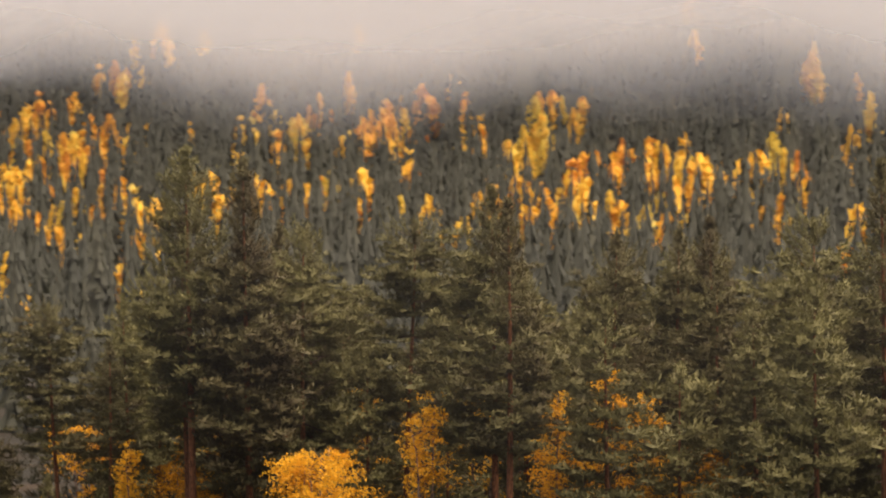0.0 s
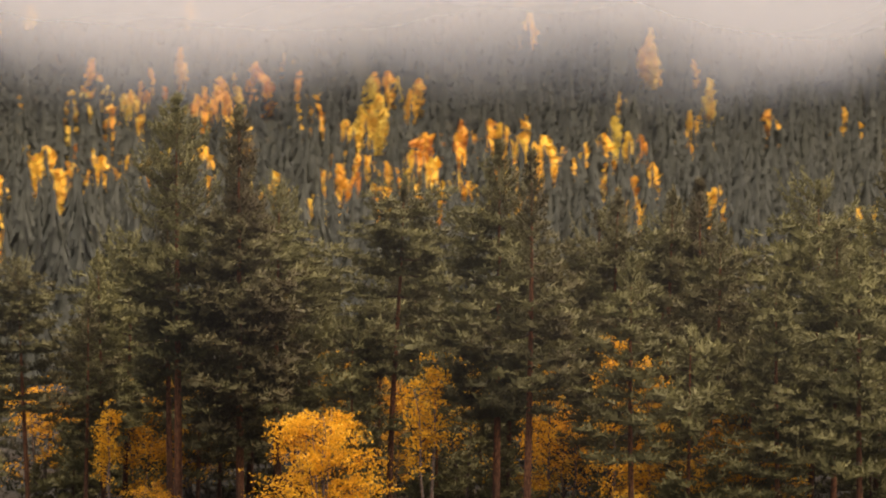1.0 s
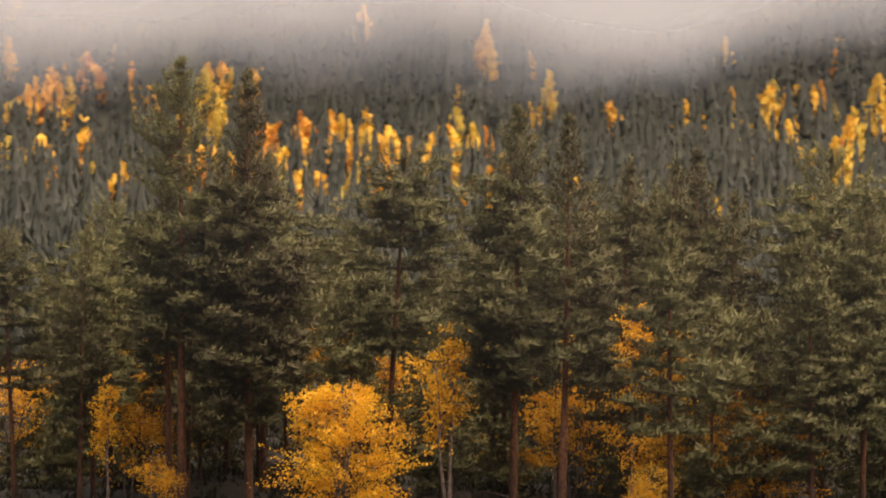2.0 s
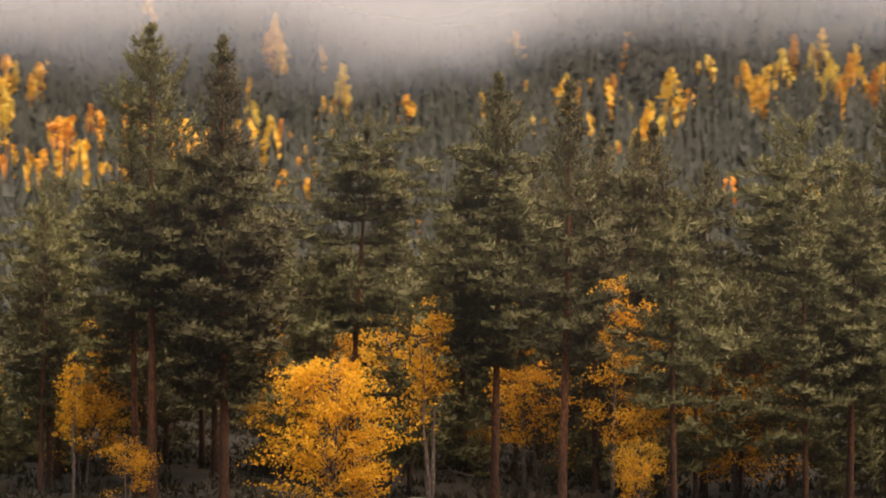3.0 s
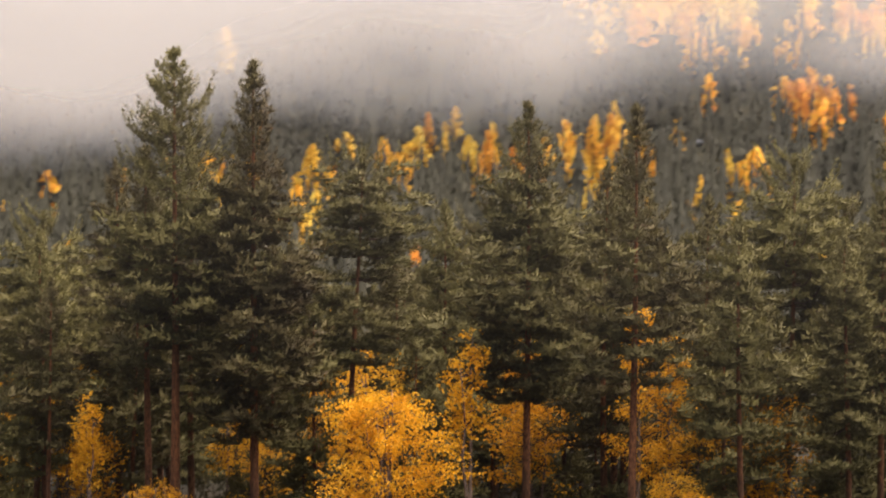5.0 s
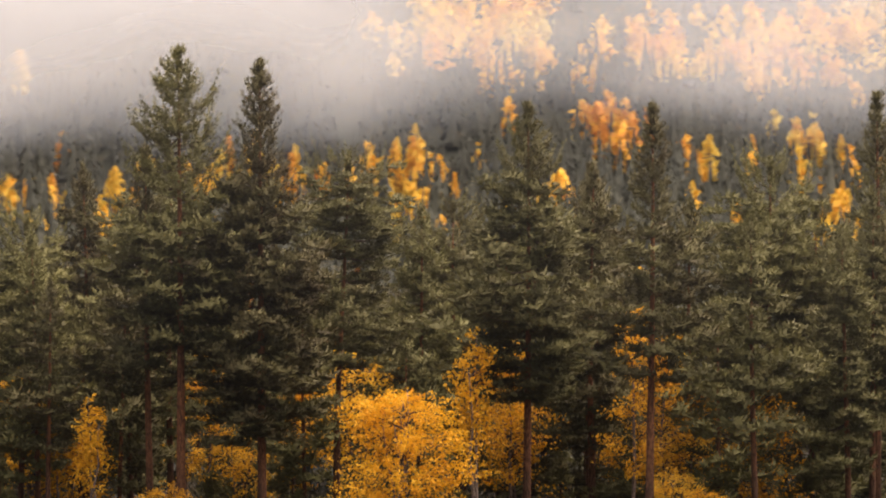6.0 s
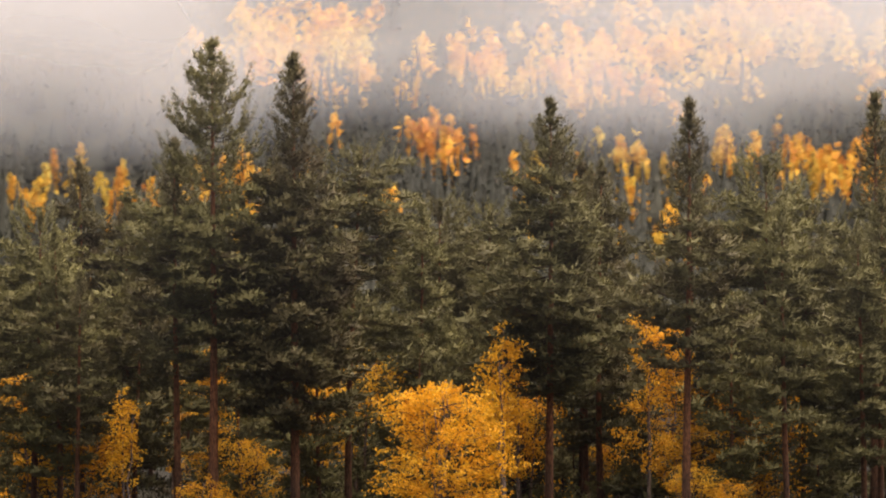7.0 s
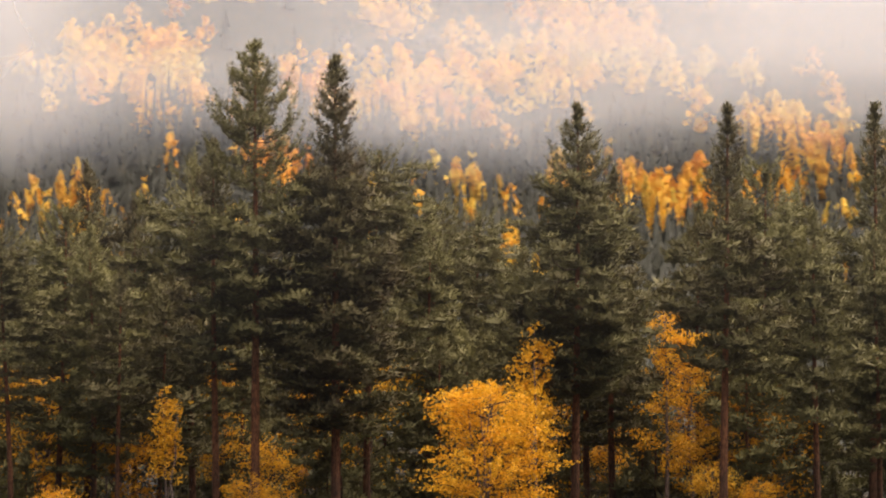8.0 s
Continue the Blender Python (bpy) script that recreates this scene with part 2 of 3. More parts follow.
def as_tris(verts, faces):
    """Corners of the triangles of a list of faces."""
    v = np.asarray(verts, float)
    idx = [(f[0], f[k], f[k + 1]) for f in faces for k in range(1, len(f) - 1)]
    return v[np.asarray(idx)]


def poly_mesh(name, verts, faces, mat, smooth=True):
    me = bpy.data.meshes.new(name)
    me.from_pydata([tuple(p) for p in verts], [], faces)
    if smooth:
        me.polygons.foreach_set("use_smooth", np.ones(len(me.polygons), bool))
    me.materials.append(mat)
    return me


def unit(v):
    return v / (np.linalg.norm(v, axis=-1, keepdims=True) + 1e-9)


def tubes(paths, sides):
    """Tapered tubes along paths of (points, radii); returns verts and faces."""
    verts, faces = [], []
    for pts, rad in paths:
        first = len(verts)
        pts = np.asarray(pts, float)
        along = unit(np.gradient(pts, axis=0))
        for p, d, r in zip(pts, along, rad):
            side = unit(np.cross(d, (0.31, 0.95, 0.05)))
            other = np.cross(d, side)
            for k in range(sides):
                q = 2 * math.pi * k / sides
                verts.append(p + r * (math.cos(q) * side + math.sin(q) * other))
        for j in range(len(pts) - 1):
            for k in range(sides):
                a0, b0 = first + j * sides + k, first + j * sides + (k + 1) % sides
                faces.append((a0, b0, b0 + sides, a0 + sides))
        faces.append(tuple(first + (len(pts) - 1) * sides + k for k in range(sides)))
    return verts, faces


def tufts(centre, way, size, count, rng, spread, width):
    """Needle tufts: count thin blades from each centre, fanned about its way."""
    n = len(centre)
    d = unit(way[:, None, :] + spread * rng.normal(size=(n, count, 3)))
    ln = (size[:, None] * rng.uniform(0.65, 1.2, (n, count)))[..., None]
    side = unit(np.cross(d, rng.normal(size=(n, count, 3)))) * (ln * width)
    c = centre[:, None, :] + 0.25 * size[:, None, None] * rng.normal(size=(n, count, 3))
    tip = c + d * ln
    return np.stack([c - side, c + side, tip], 2).reshape(-1, 3, 3)


def leaves(centre, way, size, rng):
    """Leaves: a bent pair of triangles at each centre."""
    n = len(centre)
    d = unit(way + 0.9 * rng.normal(size=(n, 3)))
    side = unit(np.cross(d, rng.normal(size=(n, 3))))
    up = np.cross(d, side)
    s = size[:, None]
    a, b = centre - d * s * 0.5, centre + d * s * 0.6
    l, r = centre + side * s * 0.42 + up * s * 0.1, centre - side * s * 0.42 + up * s * 0.1
    return np.concatenate([np.stack([a, l, b], 1), np.stack([a, b, r], 1)])


def part(name, mesh, parent, label=""):
    ob = new(name, mesh)
    ob.parent = parent
    return tagged(ob, label)


# ---------------------------------------------------------------- pines
def pine(seed, h, foot, wide, shape, dense=1.0, label="", bend=0.0, whorl=0.5, blades=4, tuft=0.18, arms=(3, 6), grain=17, outline=None, open_from=0.8):
    """A Scots pine h tall: crown from foot (share of h) to the top, half width wide; shape 'spire', 'loose' or 'round'.
    The boughs stand in whorls, each a flat fan of upturned needle tufts."""
    rng = np.random.default_rng(seed)
    tree = new("pine_tree")
    tagged(tree, label, "tree", "pines of the wood")
    steps = np.linspace(0, 1, 14)
    sway = bend * h * 0.02
    ph = rng.uniform(0, 6.28)

    def stem(u):
        u = np.asarray(u, float)
        return np.stack([sway * np.sin(3.1 * u + ph) - sway * math.sin(ph), sway * np.cos(2.3 * u + ph) - sway * math.cos(ph), u * h], -1)

    rad = 0.0100 * h * (1 - steps) ** 0.85 + 0.012
    rad[0] *= 1.35
    v, f = tubes([(stem(steps), rad)], 10)
    part("trunk", poly_mesh("trunk", v, f, PINE_BARK), tree, "trunk, grey below and orange above")
    limbs, cs, ws, ss, ns, hearts, hn = [], [], [], [], [], [], []
    up = np.array([0, 0, 1.0])
    z = foot * h
    while z < h - 0.2:
        u = (z - foot * h) / (h - foot * h)
        if shape == "round":
            reach = wide * max(0.0, 1 - u ** 1.5) ** 0.75 * min(1.0, 0.6 + 1.6 * u)
            rise = -0.12 + 0.55 * u
        elif shape == "loose":
            reach = wide * (1 - u) ** 0.55 * min(1.0, 0.5 + 1.8 * u)
            rise = -0.12 + 0.40 * u + 0.4 * u ** 3
        else:
            reach = (wide * (1 - u) ** 0.86 - 0.05) * min(1.0, 0.6 + 2.2 * u)
            rise = -0.16 + 0.45 * u + 1.0 * u ** 4
        if outline:
            reach = float(np.interp(h - z, *zip(*outline))) * min(1.0, 0.6 + 2.2 * u)
            rise = rise if shape == "round" else -0.14 + (0.34 if shape == "loose" else 0.5) * u
        reach = max(reach, 0.10)
        turn = rng.uniform(0, 6.28)
        count = rng.integers(*arms) + (1 if u > 0.6 and shape != "round" else 0)
        for k in range(count):
            az = turn + 2 * math.pi * (k + rng.uniform(-0.3, 0.3)) / count
            ln = reach * rng.uniform(0.5, 1.25)
            if rng.uniform() < 0.10:
                continue
            tip = rise + rng.normal() * (0.16 if shape == "loose" and u > 0.6 else 0.10)
            curl = 0.12 + 0.20 * u
            zz = min(z + rng.normal() * 0.07, h - 0.15)
            side = np.array([math.cos(az), math.sin(az), 0.0])
            lateral = np.array([-math.sin(az), math.cos(az), 0.0])
            wob = rng.normal() * 0.10 * ln

            def at(q):
                q = np.asarray(q, float)
                return stem(np.full(q.shape, zz / h)) + side * (ln * q)[..., None] + lateral * (wob * np.sin(3 * q))[..., None] \
                    + up * (ln * (tip * q - 0.12 * np.sin(3.14 * q) + curl * q * q))[..., None]

            limbs.append((at(np.array([0, 0.3, 0.6, 0.85, 1.0])), np.array([1.0, 0.75, 0.5, 0.3, 0.12]) * (0.009 + 0.010 * ln)))
            # open tops carry upturned brushes on short twigs; lower boughs pads of needles: one at the end, pairs further in
            airy = u > open_from
            small = ln < 0.55
            pads = []
            if airy:
                twigs = [(0.55, 0.0, 0.5 * ln)]
                for q0 in np.arange(0.2, 0.95, 0.115 / max(ln, 0.3)):
                    twigs.append((q0, rng.choice([-1, 1]) * rng.uniform(0.5, 1.1), rng.uniform(0.16, 0.34) * min(1.0, 0.5 + 0.5 * ln)))
                for q0, skew, long in twigs:
                    n = max(4, int(long / 0.05))
                    d = np.linspace(0.30, 1.0, n) * long
                    way = unit(side * math.cos(skew) + lateral * math.sin(skew) + up * (0.25 + tip))
                    bow = rng.uniform(0.3, 1.0) / long
                    c = (at(q0 + d / ln) if not skew else at(np.array([q0]))[0] + d[:, None] * way) + up * (bow * d * d)[:, None]
                    along = unit(way + up * (2 * bow * d)[:, None])
                    cs.append(c + rng.normal(size=(n, 3)) * 0.02)
                    ws.append(along)
                    ns.append(unit(along * 0.3 + side * 0.4 + up * 0.4 + rng.normal(size=3) * 0.35 + rng.normal(size=(n, 3)) * 0.15))
                    ss.append(np.full(n, tuft * 0.75))
            else:
                pads.append((0.97, 0.0))
                if small and ln > 0.28:
                    pads.append((0.5, 0.0))
                elif not small:
                    for q0 in np.arange(0.74, 0.30, -0.50 / ln / dense):
                        for hand in (-1, 1):
                            pads.append((q0 + rng.normal() * 0.05, hand * rng.uniform(0.35, 1.0) * 0.42 * ln * (1.15 - q0) + rng.normal() * 0.05))
            for q0, step in pads:
                size = (0.09 + 0.10 * min(ln, 1.0) if small else min(0.46, 0.25 + 0.07 * ln)) * rng.uniform(0.75, 1.25)
                n = max(6, int(grain * (size / 0.35) ** 1.5 * (1.9 if small else 1.0)))
                th, rr = rng.uniform(0, 6.28, n), np.sqrt(rng.uniform(0, 1, n))
                flat = 0.9 if small else 0.36
                px, py = (rr * np.cos(th) * (0.6 if small else 1.25))[:, None], (rr * np.sin(th) * (0.6 if small else 0.9))[:, None]
                pz = (np.sqrt(1 - rr * rr) * rng.uniform(-0.55, 1, n))[:, None]
                centre = at(np.array([q0]))[0] + lateral * step + up * (0.03 + 0.04 * rng.normal())
                cs.append(centre + size * (side * px + lateral * py + up * (flat * pz)))
                ws.append(unit(side * (px + 0.25) + lateral * py + up * np.where(pz > 0, 0.85 + 0.5 * u, 0.15)))
                ns.append(unit(side * (0.8 * px + 0.30) + lateral * 0.8 * py + up * (1.1 * pz + 0.15)))
                ring = np.linspace(0, 6.28, 7)[:6] + th[0]
                rim = [centre + size * rng.uniform(0.45, 0.95) * (side * (1.0 if not small else 0.5) * math.cos(q) + lateral * (0.72 if not small else 0.5) * math.sin(q) + up * rng.uniform(-0.2, 0.25)) for q in ring]
                for j in range(6):                                  # the dense heart of the pad
                    for pole_z in (0.55, -0.35):
                        hearts.append([rim[j], rim[(j + 1) % 6], centre + up * (size * flat * pole_z)])
                        turned = ring[j] + 0.52
                        hn.append(side * (0.8 * math.cos(turned) + 0.2) + lateral * 0.8 * math.sin(turned) + up * (0.7 if pole_z > 0 else -0.4))
                ss.append(np.where(rng.uniform(size=n) < 0.2, 1.5, 1.0) * tuft * rng.uniform(0.85, 1.15) * (0.8 if small else 1.0))
        z += whorl * rng.uniform(0.8, 1.2) * (0.52 if u > open_from else 1.0 if u < 0.55 else 0.75 if u < 0.75 else 0.5)
    n = 110
    cs.append(stem(1 - rng.uniform(-0.015, 0.9, n) / h) + rng.normal(size=(n, 3)) * 0.02); ws.append(np.tile(up, (n, 1))); ss.append(np.full(n, 0.16)); ns.append(unit(rng.normal(size=(n, 3)) + up * 0.4))
    for _ in range(int(foot * h * 1.6)):
        zz, az, ln = rng.uniform(0.10, foot) * h, rng.uniform(0, 6.28), rng.uniform(0.3, 1.5)
        q = np.array([0, 0.5, 1.0])
        limbs.append((stem(np.full(3, zz / h)) + np.stack([np.cos(az) * ln * q, np.sin(az) * ln * q, -0.15 * ln * q + 0.1 * q * q], -1), np.array([0.013, 0.009, 0.004])))
    wood = as_tris(*tubes(limbs, 3))
    t = tufts(np.concatenate(cs), np.concatenate(ws), np.concatenate(ss), blades, rng, 0.45, 0.17)
    out = np.repeat(np.concatenate(ns), blades, axis=0)
    out = unit(out + rng.normal(size=out.shape) * 0.05)
    if hearts:
        t, out = np.concatenate([t, np.array(hearts)]), np.concatenate([out, unit(np.array(hn))])
    part("crown", tri_mesh("crown", t, NEEDLES, wood, LIMB_BARK, out), tree, "crown of dark olive needles on upturned boughs")
    return tree


def stand(tree, x, y, turn=0.0, s=1.0, lean=0.0):
    """Puts a tree on the ground."""
    tree.matrix_basis = pose(x, y, float(ground_z(x, y)) - 0.06, lean, 0, turn) @ Matrix.Diagonal((s, s, s, 1))
    return tree


def again(tree, x, y, turn, s, sz=1.0):
    m = pose(x, y, float(ground_z(x, y)) - 0.06, 0, 0, turn) @ Matrix.Diagonal((s, s, s * sz, 1))
    ob = copy_thing(tree, Matrix())
    ob.matrix_basis = m
    return ob


stand(pine(11, 16.95, 0.44, 2.5, "loose", 0.9, "tall old pine with a loose open top and orange trunk", 0.12, 0.50, arms=(4, 7), open_from=0.45,
           outline=[(0, 0.08), (0.5, 0.34), (1.2, 0.72), (2.5, 1.15), (4, 1.6), (6, 2.1), (9, 2.3)]), -21.9, 90.6)
stand(pine(12, 16.6, 0.26, 2.9, "spire", 1.1, "tall pine with a dense narrow pointed top", 0.1, 0.52, arms=(5, 8), open_from=0.62,
           outline=[(0, 0.05), (0.5, 0.18), (1.1, 0.45), (2, 0.62), (3.5, 0.78), (5, 1.15), (6, 1.9), (9, 2.6)]), -19.2, 90.4)
pine_c = stand(pine(13, 15.2, 0.34, 3.2, "spire", 1.1, "broad conical pine with a pointed top", 0.2, 0.55, arms=(5, 8), open_from=0.70,
                    outline=[(0, 0.05), (0.5, 0.18), (1.1, 0.42), (2, 0.75), (4, 1.55), (6, 2.4), (9, 3.1)]), -10.2, 93.4)
pine_e = stand(pine(14, 14.7, 0.42, 2.2, "spire", 0.9, "slender pine with a thin spindly top", 0.3, 0.58, arms=(4, 7), open_from=0.5,
                    outline=[(0, 0.05), (0.5, 0.15), (1.1, 0.32), (2.2, 0.5), (3.5, 0.9), (5, 1.4), (8, 2.1)]), -6.7, 87.2)
pine_m = stand(pine(15, 13.8, 0.45, 3.1, "round", 1.15, "broad pine with a rounded crown in flat layers", 0.9, 0.72, tuft=0.135, arms=(5, 8), grain=26,
                    outline=[(0, 0.3), (0.7, 0.95), (1.5, 1.5), (2.5, 2.1), (3.5, 2.5), (5, 2.8), (8, 2.7)]), -16.7, 98.6)
pine_d = stand(pine(16, 13.3, 0.24, 2.8, "spire", 1.0, "bushy pine with a pointed tip", 0.5, 0.62), -7.4, 98.6)
pine_r = stand(pine(17, 13.8, 0.28, 3.1, "round", 1.0, "round-headed pine with dense flat boughs", 0.6, 0.74, arms=(4, 7),
                    outline=[(0, 0.5), (1, 1.1), (2, 1.7), (3.5, 2.4), (5, 2.9), (8, 3.1)]), -0.6, 102.1)
pine_k = stand(pine(18, 11.1, 0.40, 2.4, "spire", 1.0, "young pine with a bare lower trunk", 0.4, 0.60), -3.1, 88.0)

# the other pines that stand out: plan position, height, and which of the models they follow
OTHERS = [
    (pine_e, 3.2, 99.7, 16.0), (pine_c, -6.6, 107.3, 13.9), (pine_d, -26.4, 105.8, 13.7), (pine_r, -22.8, 101.0, 13.5),
    (pine_k, 5.3, 86.0, 12.0), (pine_d, -27.0, 94.0, 10.9), (pine_m, -29.8, 93.0, 10.6), (pine_r, -28.0, 97.5, 11.5),
    (pine_c, 2.1, 95.0, 12.1), (pine_r, 1.5, 104.0, 12.4), (pine_k, -26.4, 91.5, 9.0), (pine_d, 0.8, 92.5, 11.0),
    (pine_r, -11.7, 110.0, 12.5), (pine_m, -10.0, 112.0, 12.3), (pine_d, -7.0, 104.0, 13.6), (pine_k, -3.6, 100.0, 12.2),
    (pine_c, -24.6, 105.0, 12.3), (pine_e, -23.0, 92.1, 13.6), (pine_d, -13.6, 103.5, 12.0),
]
TALL = {pine_c: 15.2, pine_d: 13.3, pine_e: 14.7, pine_k: 11.1, pine_m: 13.8, pine_r: 13.8}
rng = np.random.default_rng(5)
for model, x, y, h in OTHERS:
    again(model, x, y, rng.uniform(0, 360), h / TALL[model])
# the wood behind them, and young trees that fill it low down
back = [pine(21, 10.0, 0.22, 2.7, "round", 0.8, "pine deeper in the wood with a dull green crown", 0.4, 0.75, 3, 0.28, grain=11),
        pine(22, 10.0, 0.16, 2.5, "spire", 0.8, "pine deeper in the wood with a pointed crown", 0.3, 0.64, 3, 0.28, grain=11),
        pine(23, 10.0, 0.24, 2.8, "loose", 0.7, "pine deeper in the wood with loose boughs", 0.6, 0.72, 3, 0.28, grain=11)]
young = pine(24, 3.2, 0.04, 1.2, "spire", 0.8, "young bushy pine low under the older trees", 0.2, 0.36, 3, 0.22, grain=10)
spots = []
fresh = back + [young]


def settle(model, x, y, s):
    if model in fresh:
        fresh.remove(model)
        stand(model, x, y, rng.uniform(0, 360), s)
    else:
        again(model, x, y, rng.uniform(0, 360), s)


while len(spots) < 49:
    x, y = rng.uniform(-33, 9), rng.uniform(95, 138)
    if y < 100 and x < -30:
        continue
    if 0.262 < math.atan2(x + 33.8, y) < 0.305 and y > 95:      # an open lane through the wood to the hill
        continue
    if all((x - p) ** 2 + (y - q) ** 2 > 2.6 ** 2 for p, q in spots) and all((x - o[1]) ** 2 + (y - o[2]) ** 2 > 2.0 ** 2 for o in OTHERS):
        spots.append((x, y))
        settle(back[rng.integers(3)], x, y, rng.uniform(0.72, 1.04))
for _ in range(16):
    settle(back[rng.integers(1, 3)], rng.uniform(-50, -31.5), rng.uniform(88, 135), rng.uniform(0.42, 0.66))
for _ in range(46):
    settle(young, rng.uniform(-36, 8), rng.uniform(97, 150), rng.uniform(0.5, 1.3))
for _ in range(18):
    settle(young, rng.uniform(-34, 6), rng.uniform(99, 122), rng.uniform(0.9, 1.6))

for _ in range(16):
    settle(back[rng.integers(1, 3)], rng.uniform(-88, -48), rng.uniform(97, 150), rng.uniform(0.5, 0.8))
for _ in range(18):
    settle(young, rng.uniform(-50, -32), rng.uniform(87, 112), rng.uniform(0.6, 1.3))


# ---------------------------------------------------------------- birches
def birch(seed, h, wide, mat, count, label, foot=0.12, stems=3, leaf=0.11, gaps=0.0):
    """A yellow birch: several thin stems, fine limbs, and a crown of small leaves in loose sprays."""
    rng = np.random.default_rng(seed)
    tree = new("birch_tree")
    tagged(tree, label, "tree", "yellow birches")
    paths, cs = [], []
    for k in range(stems):
        az, tilt = rng.uniform(0, 6.28), rng.uniform(0.02, 0.16) * (stems > 1)
        s = np.linspace(0, 1, 7)
        hh = h * rng.uniform(0.75, 0.97)
        pts = np.stack([np.cos(az) * (0.1 + tilt * hh * s ** 1.3), np.sin(az) * (0.1 + tilt * hh * s ** 1.3), hh * s], -1)
        pts[1:, :2] += rng.normal(size=(6, 2)) * 0.05
        paths.append((pts, 0.010 * h * (1 - s) + 0.010))
    sprays = int(26 + 9 * h * wide / 2)
    trunks = list(paths)
    limbs = []
    for k in range(sprays):
        p = trunks[rng.integers(len(trunks))][0]
        u = rng.uniform(foot, 0.98)
        base = np.array([np.interp(u, np.linspace(0, 1, 7), p[:, i]) for i in range(3)])
        v = base[2] / h
        reach = wide * math.sqrt(max(0.04, 1 - (abs(v - 0.42) / 0.62) ** 2.2)) * rng.uniform(0.5, 1.12)
        az = rng.uniform(0, 6.28)
        end = np.array([math.cos(az) * reach, math.sin(az) * reach, min(h, base[2] + reach * rng.uniform(0.05, 0.7))])
        over = math.hypot(math.hypot(end[0], end[1]) / (wide * (1.12 - 0.45 * max(0.0, end[2] / h - 0.35))), (end[2] - 0.42 * h) / (0.58 * h))
        if over > 1:                                                # the crown keeps within a dome
            end = (end - [0, 0, 0.42 * h]) / over + [0, 0, 0.42 * h]
            base[2] = min(base[2], end[2])
        s = np.linspace(0, 1, 5)[:, None]
        pts = base + (end - base) * s + np.array([0, 0, 0.25]) * np.sin(s * 3.14) * reach * 0.4
        limbs.append((pts, np.linspace(0.018, 0.004, 5)))
        if rng.uniform() < gaps:
            continue
        n = int(count / sprays)
        q = rng.uniform(0.25, 1.08, n) ** 0.8
        c = base + (end - base) * q[:, None] + np.array([0, 0, 0.25]) * (np.sin(q * 3.14) * reach * 0.4)[:, None]
        knots = rng.normal(size=(9, 3)) * np.array([0.30, 0.30, 0.24]) * (0.5 + 0.35 * wide / 2)
        cs.append(c + knots[rng.integers(0, 9, n)] + rng.normal(size=(n, 3)) * 0.06)
    for p, r in trunks:
        v, f = tubes([(p, r)], 7)
        part("trunk", poly_mesh("trunk", v, f, BIRCH_BARK), tree)
    wood = as_tris(*tubes(limbs, 3))
    c = np.concatenate(cs)
    c = c[c[:, 2] > 0.05 * h]
    way = unit(c - np.array([0, 0, h * 0.4])) + np.array([0, 0, -0.3])
    lv = leaves(c, way, leaf * rng.uniform(0.7, 1.25, len(c)), rng)
    part("crown", tri_mesh("crown", lv, mat, wood, LIMB_BARK), tree, "golden autumn leaves")
    return tree


stand(birch(36, 5.8, 2.35, GOLD, 15500, "round golden birch in full autumn leaf before the pines", 0.05, 5, 0.086, 0.18), -14.6, 87.6)
birch_b = stand(birch(32, 6.0, 2.4, DULL_GOLD, 8200, "orange-gold birch among the pine trunks", 0.12, 4, 0.095, 0.15), -2.2, 98.5)
birch_s = stand(birch(33, 8.3, 1.15, DULL_GOLD, 4600, "slender tall birch with yellow leaves", 0.25, 1, 0.09, 0.25), -6.2, 95.3)
birch_t = stand(birch(34, 4.6, 1.8, DULL_GOLD, 4200, "thin yellow birch half bare among the pines", 0.25, 3, 0.09, 0.4), -26.3, 95.6)
for model, x, y, s in ((birch_t, -4.4, 96.0, 0.95), (birch_t, -12.9, 104.0, 0.45), (birch_t, -4.5, 90.0, 0.46),
                       (birch_t, -15.7, 104, 1.45), (birch_b, -28.2, 103.5, 1.12), (birch_s, -18.3, 103, 0.7),
                       (birch_t, -20.3, 101, 0.8), (birch_t, -22.3, 89.0, 0.6), (birch_t, -33.5, 100.0, 1.2), (birch_s, -21.6, 104, 0.85),
                       (birch_t, -9.9, 100.5, 1.15), (birch_s, -22.7, 111, 0.75), (birch_s, -10.4, 99.6, 0.88), (birch_t, -28.9, 84, 0.58),
                       (birch_s, -5.1, 96.2, 0.9), (birch_t, -5.0, 93.6, 0.6),
                       (birch_t, -5.0, 108, 0.8)):
    again(model, x, y, rng.uniform(0, 360), s)


birch_g = stand(birch(37, 7.7 - float(ground_z(-12.1, 91.5)), 0.85, GOLD, 2200, "slender golden birch behind the round one", 0.45, 2, 0.11, 0.1), -12.1, 91.5)
again(birch_g, -24.8, 90.5, 40, (5.4 - float(ground_z(-24.8, 90.5))) / (7.7 - float(ground_z(-12.1, 91.5))))

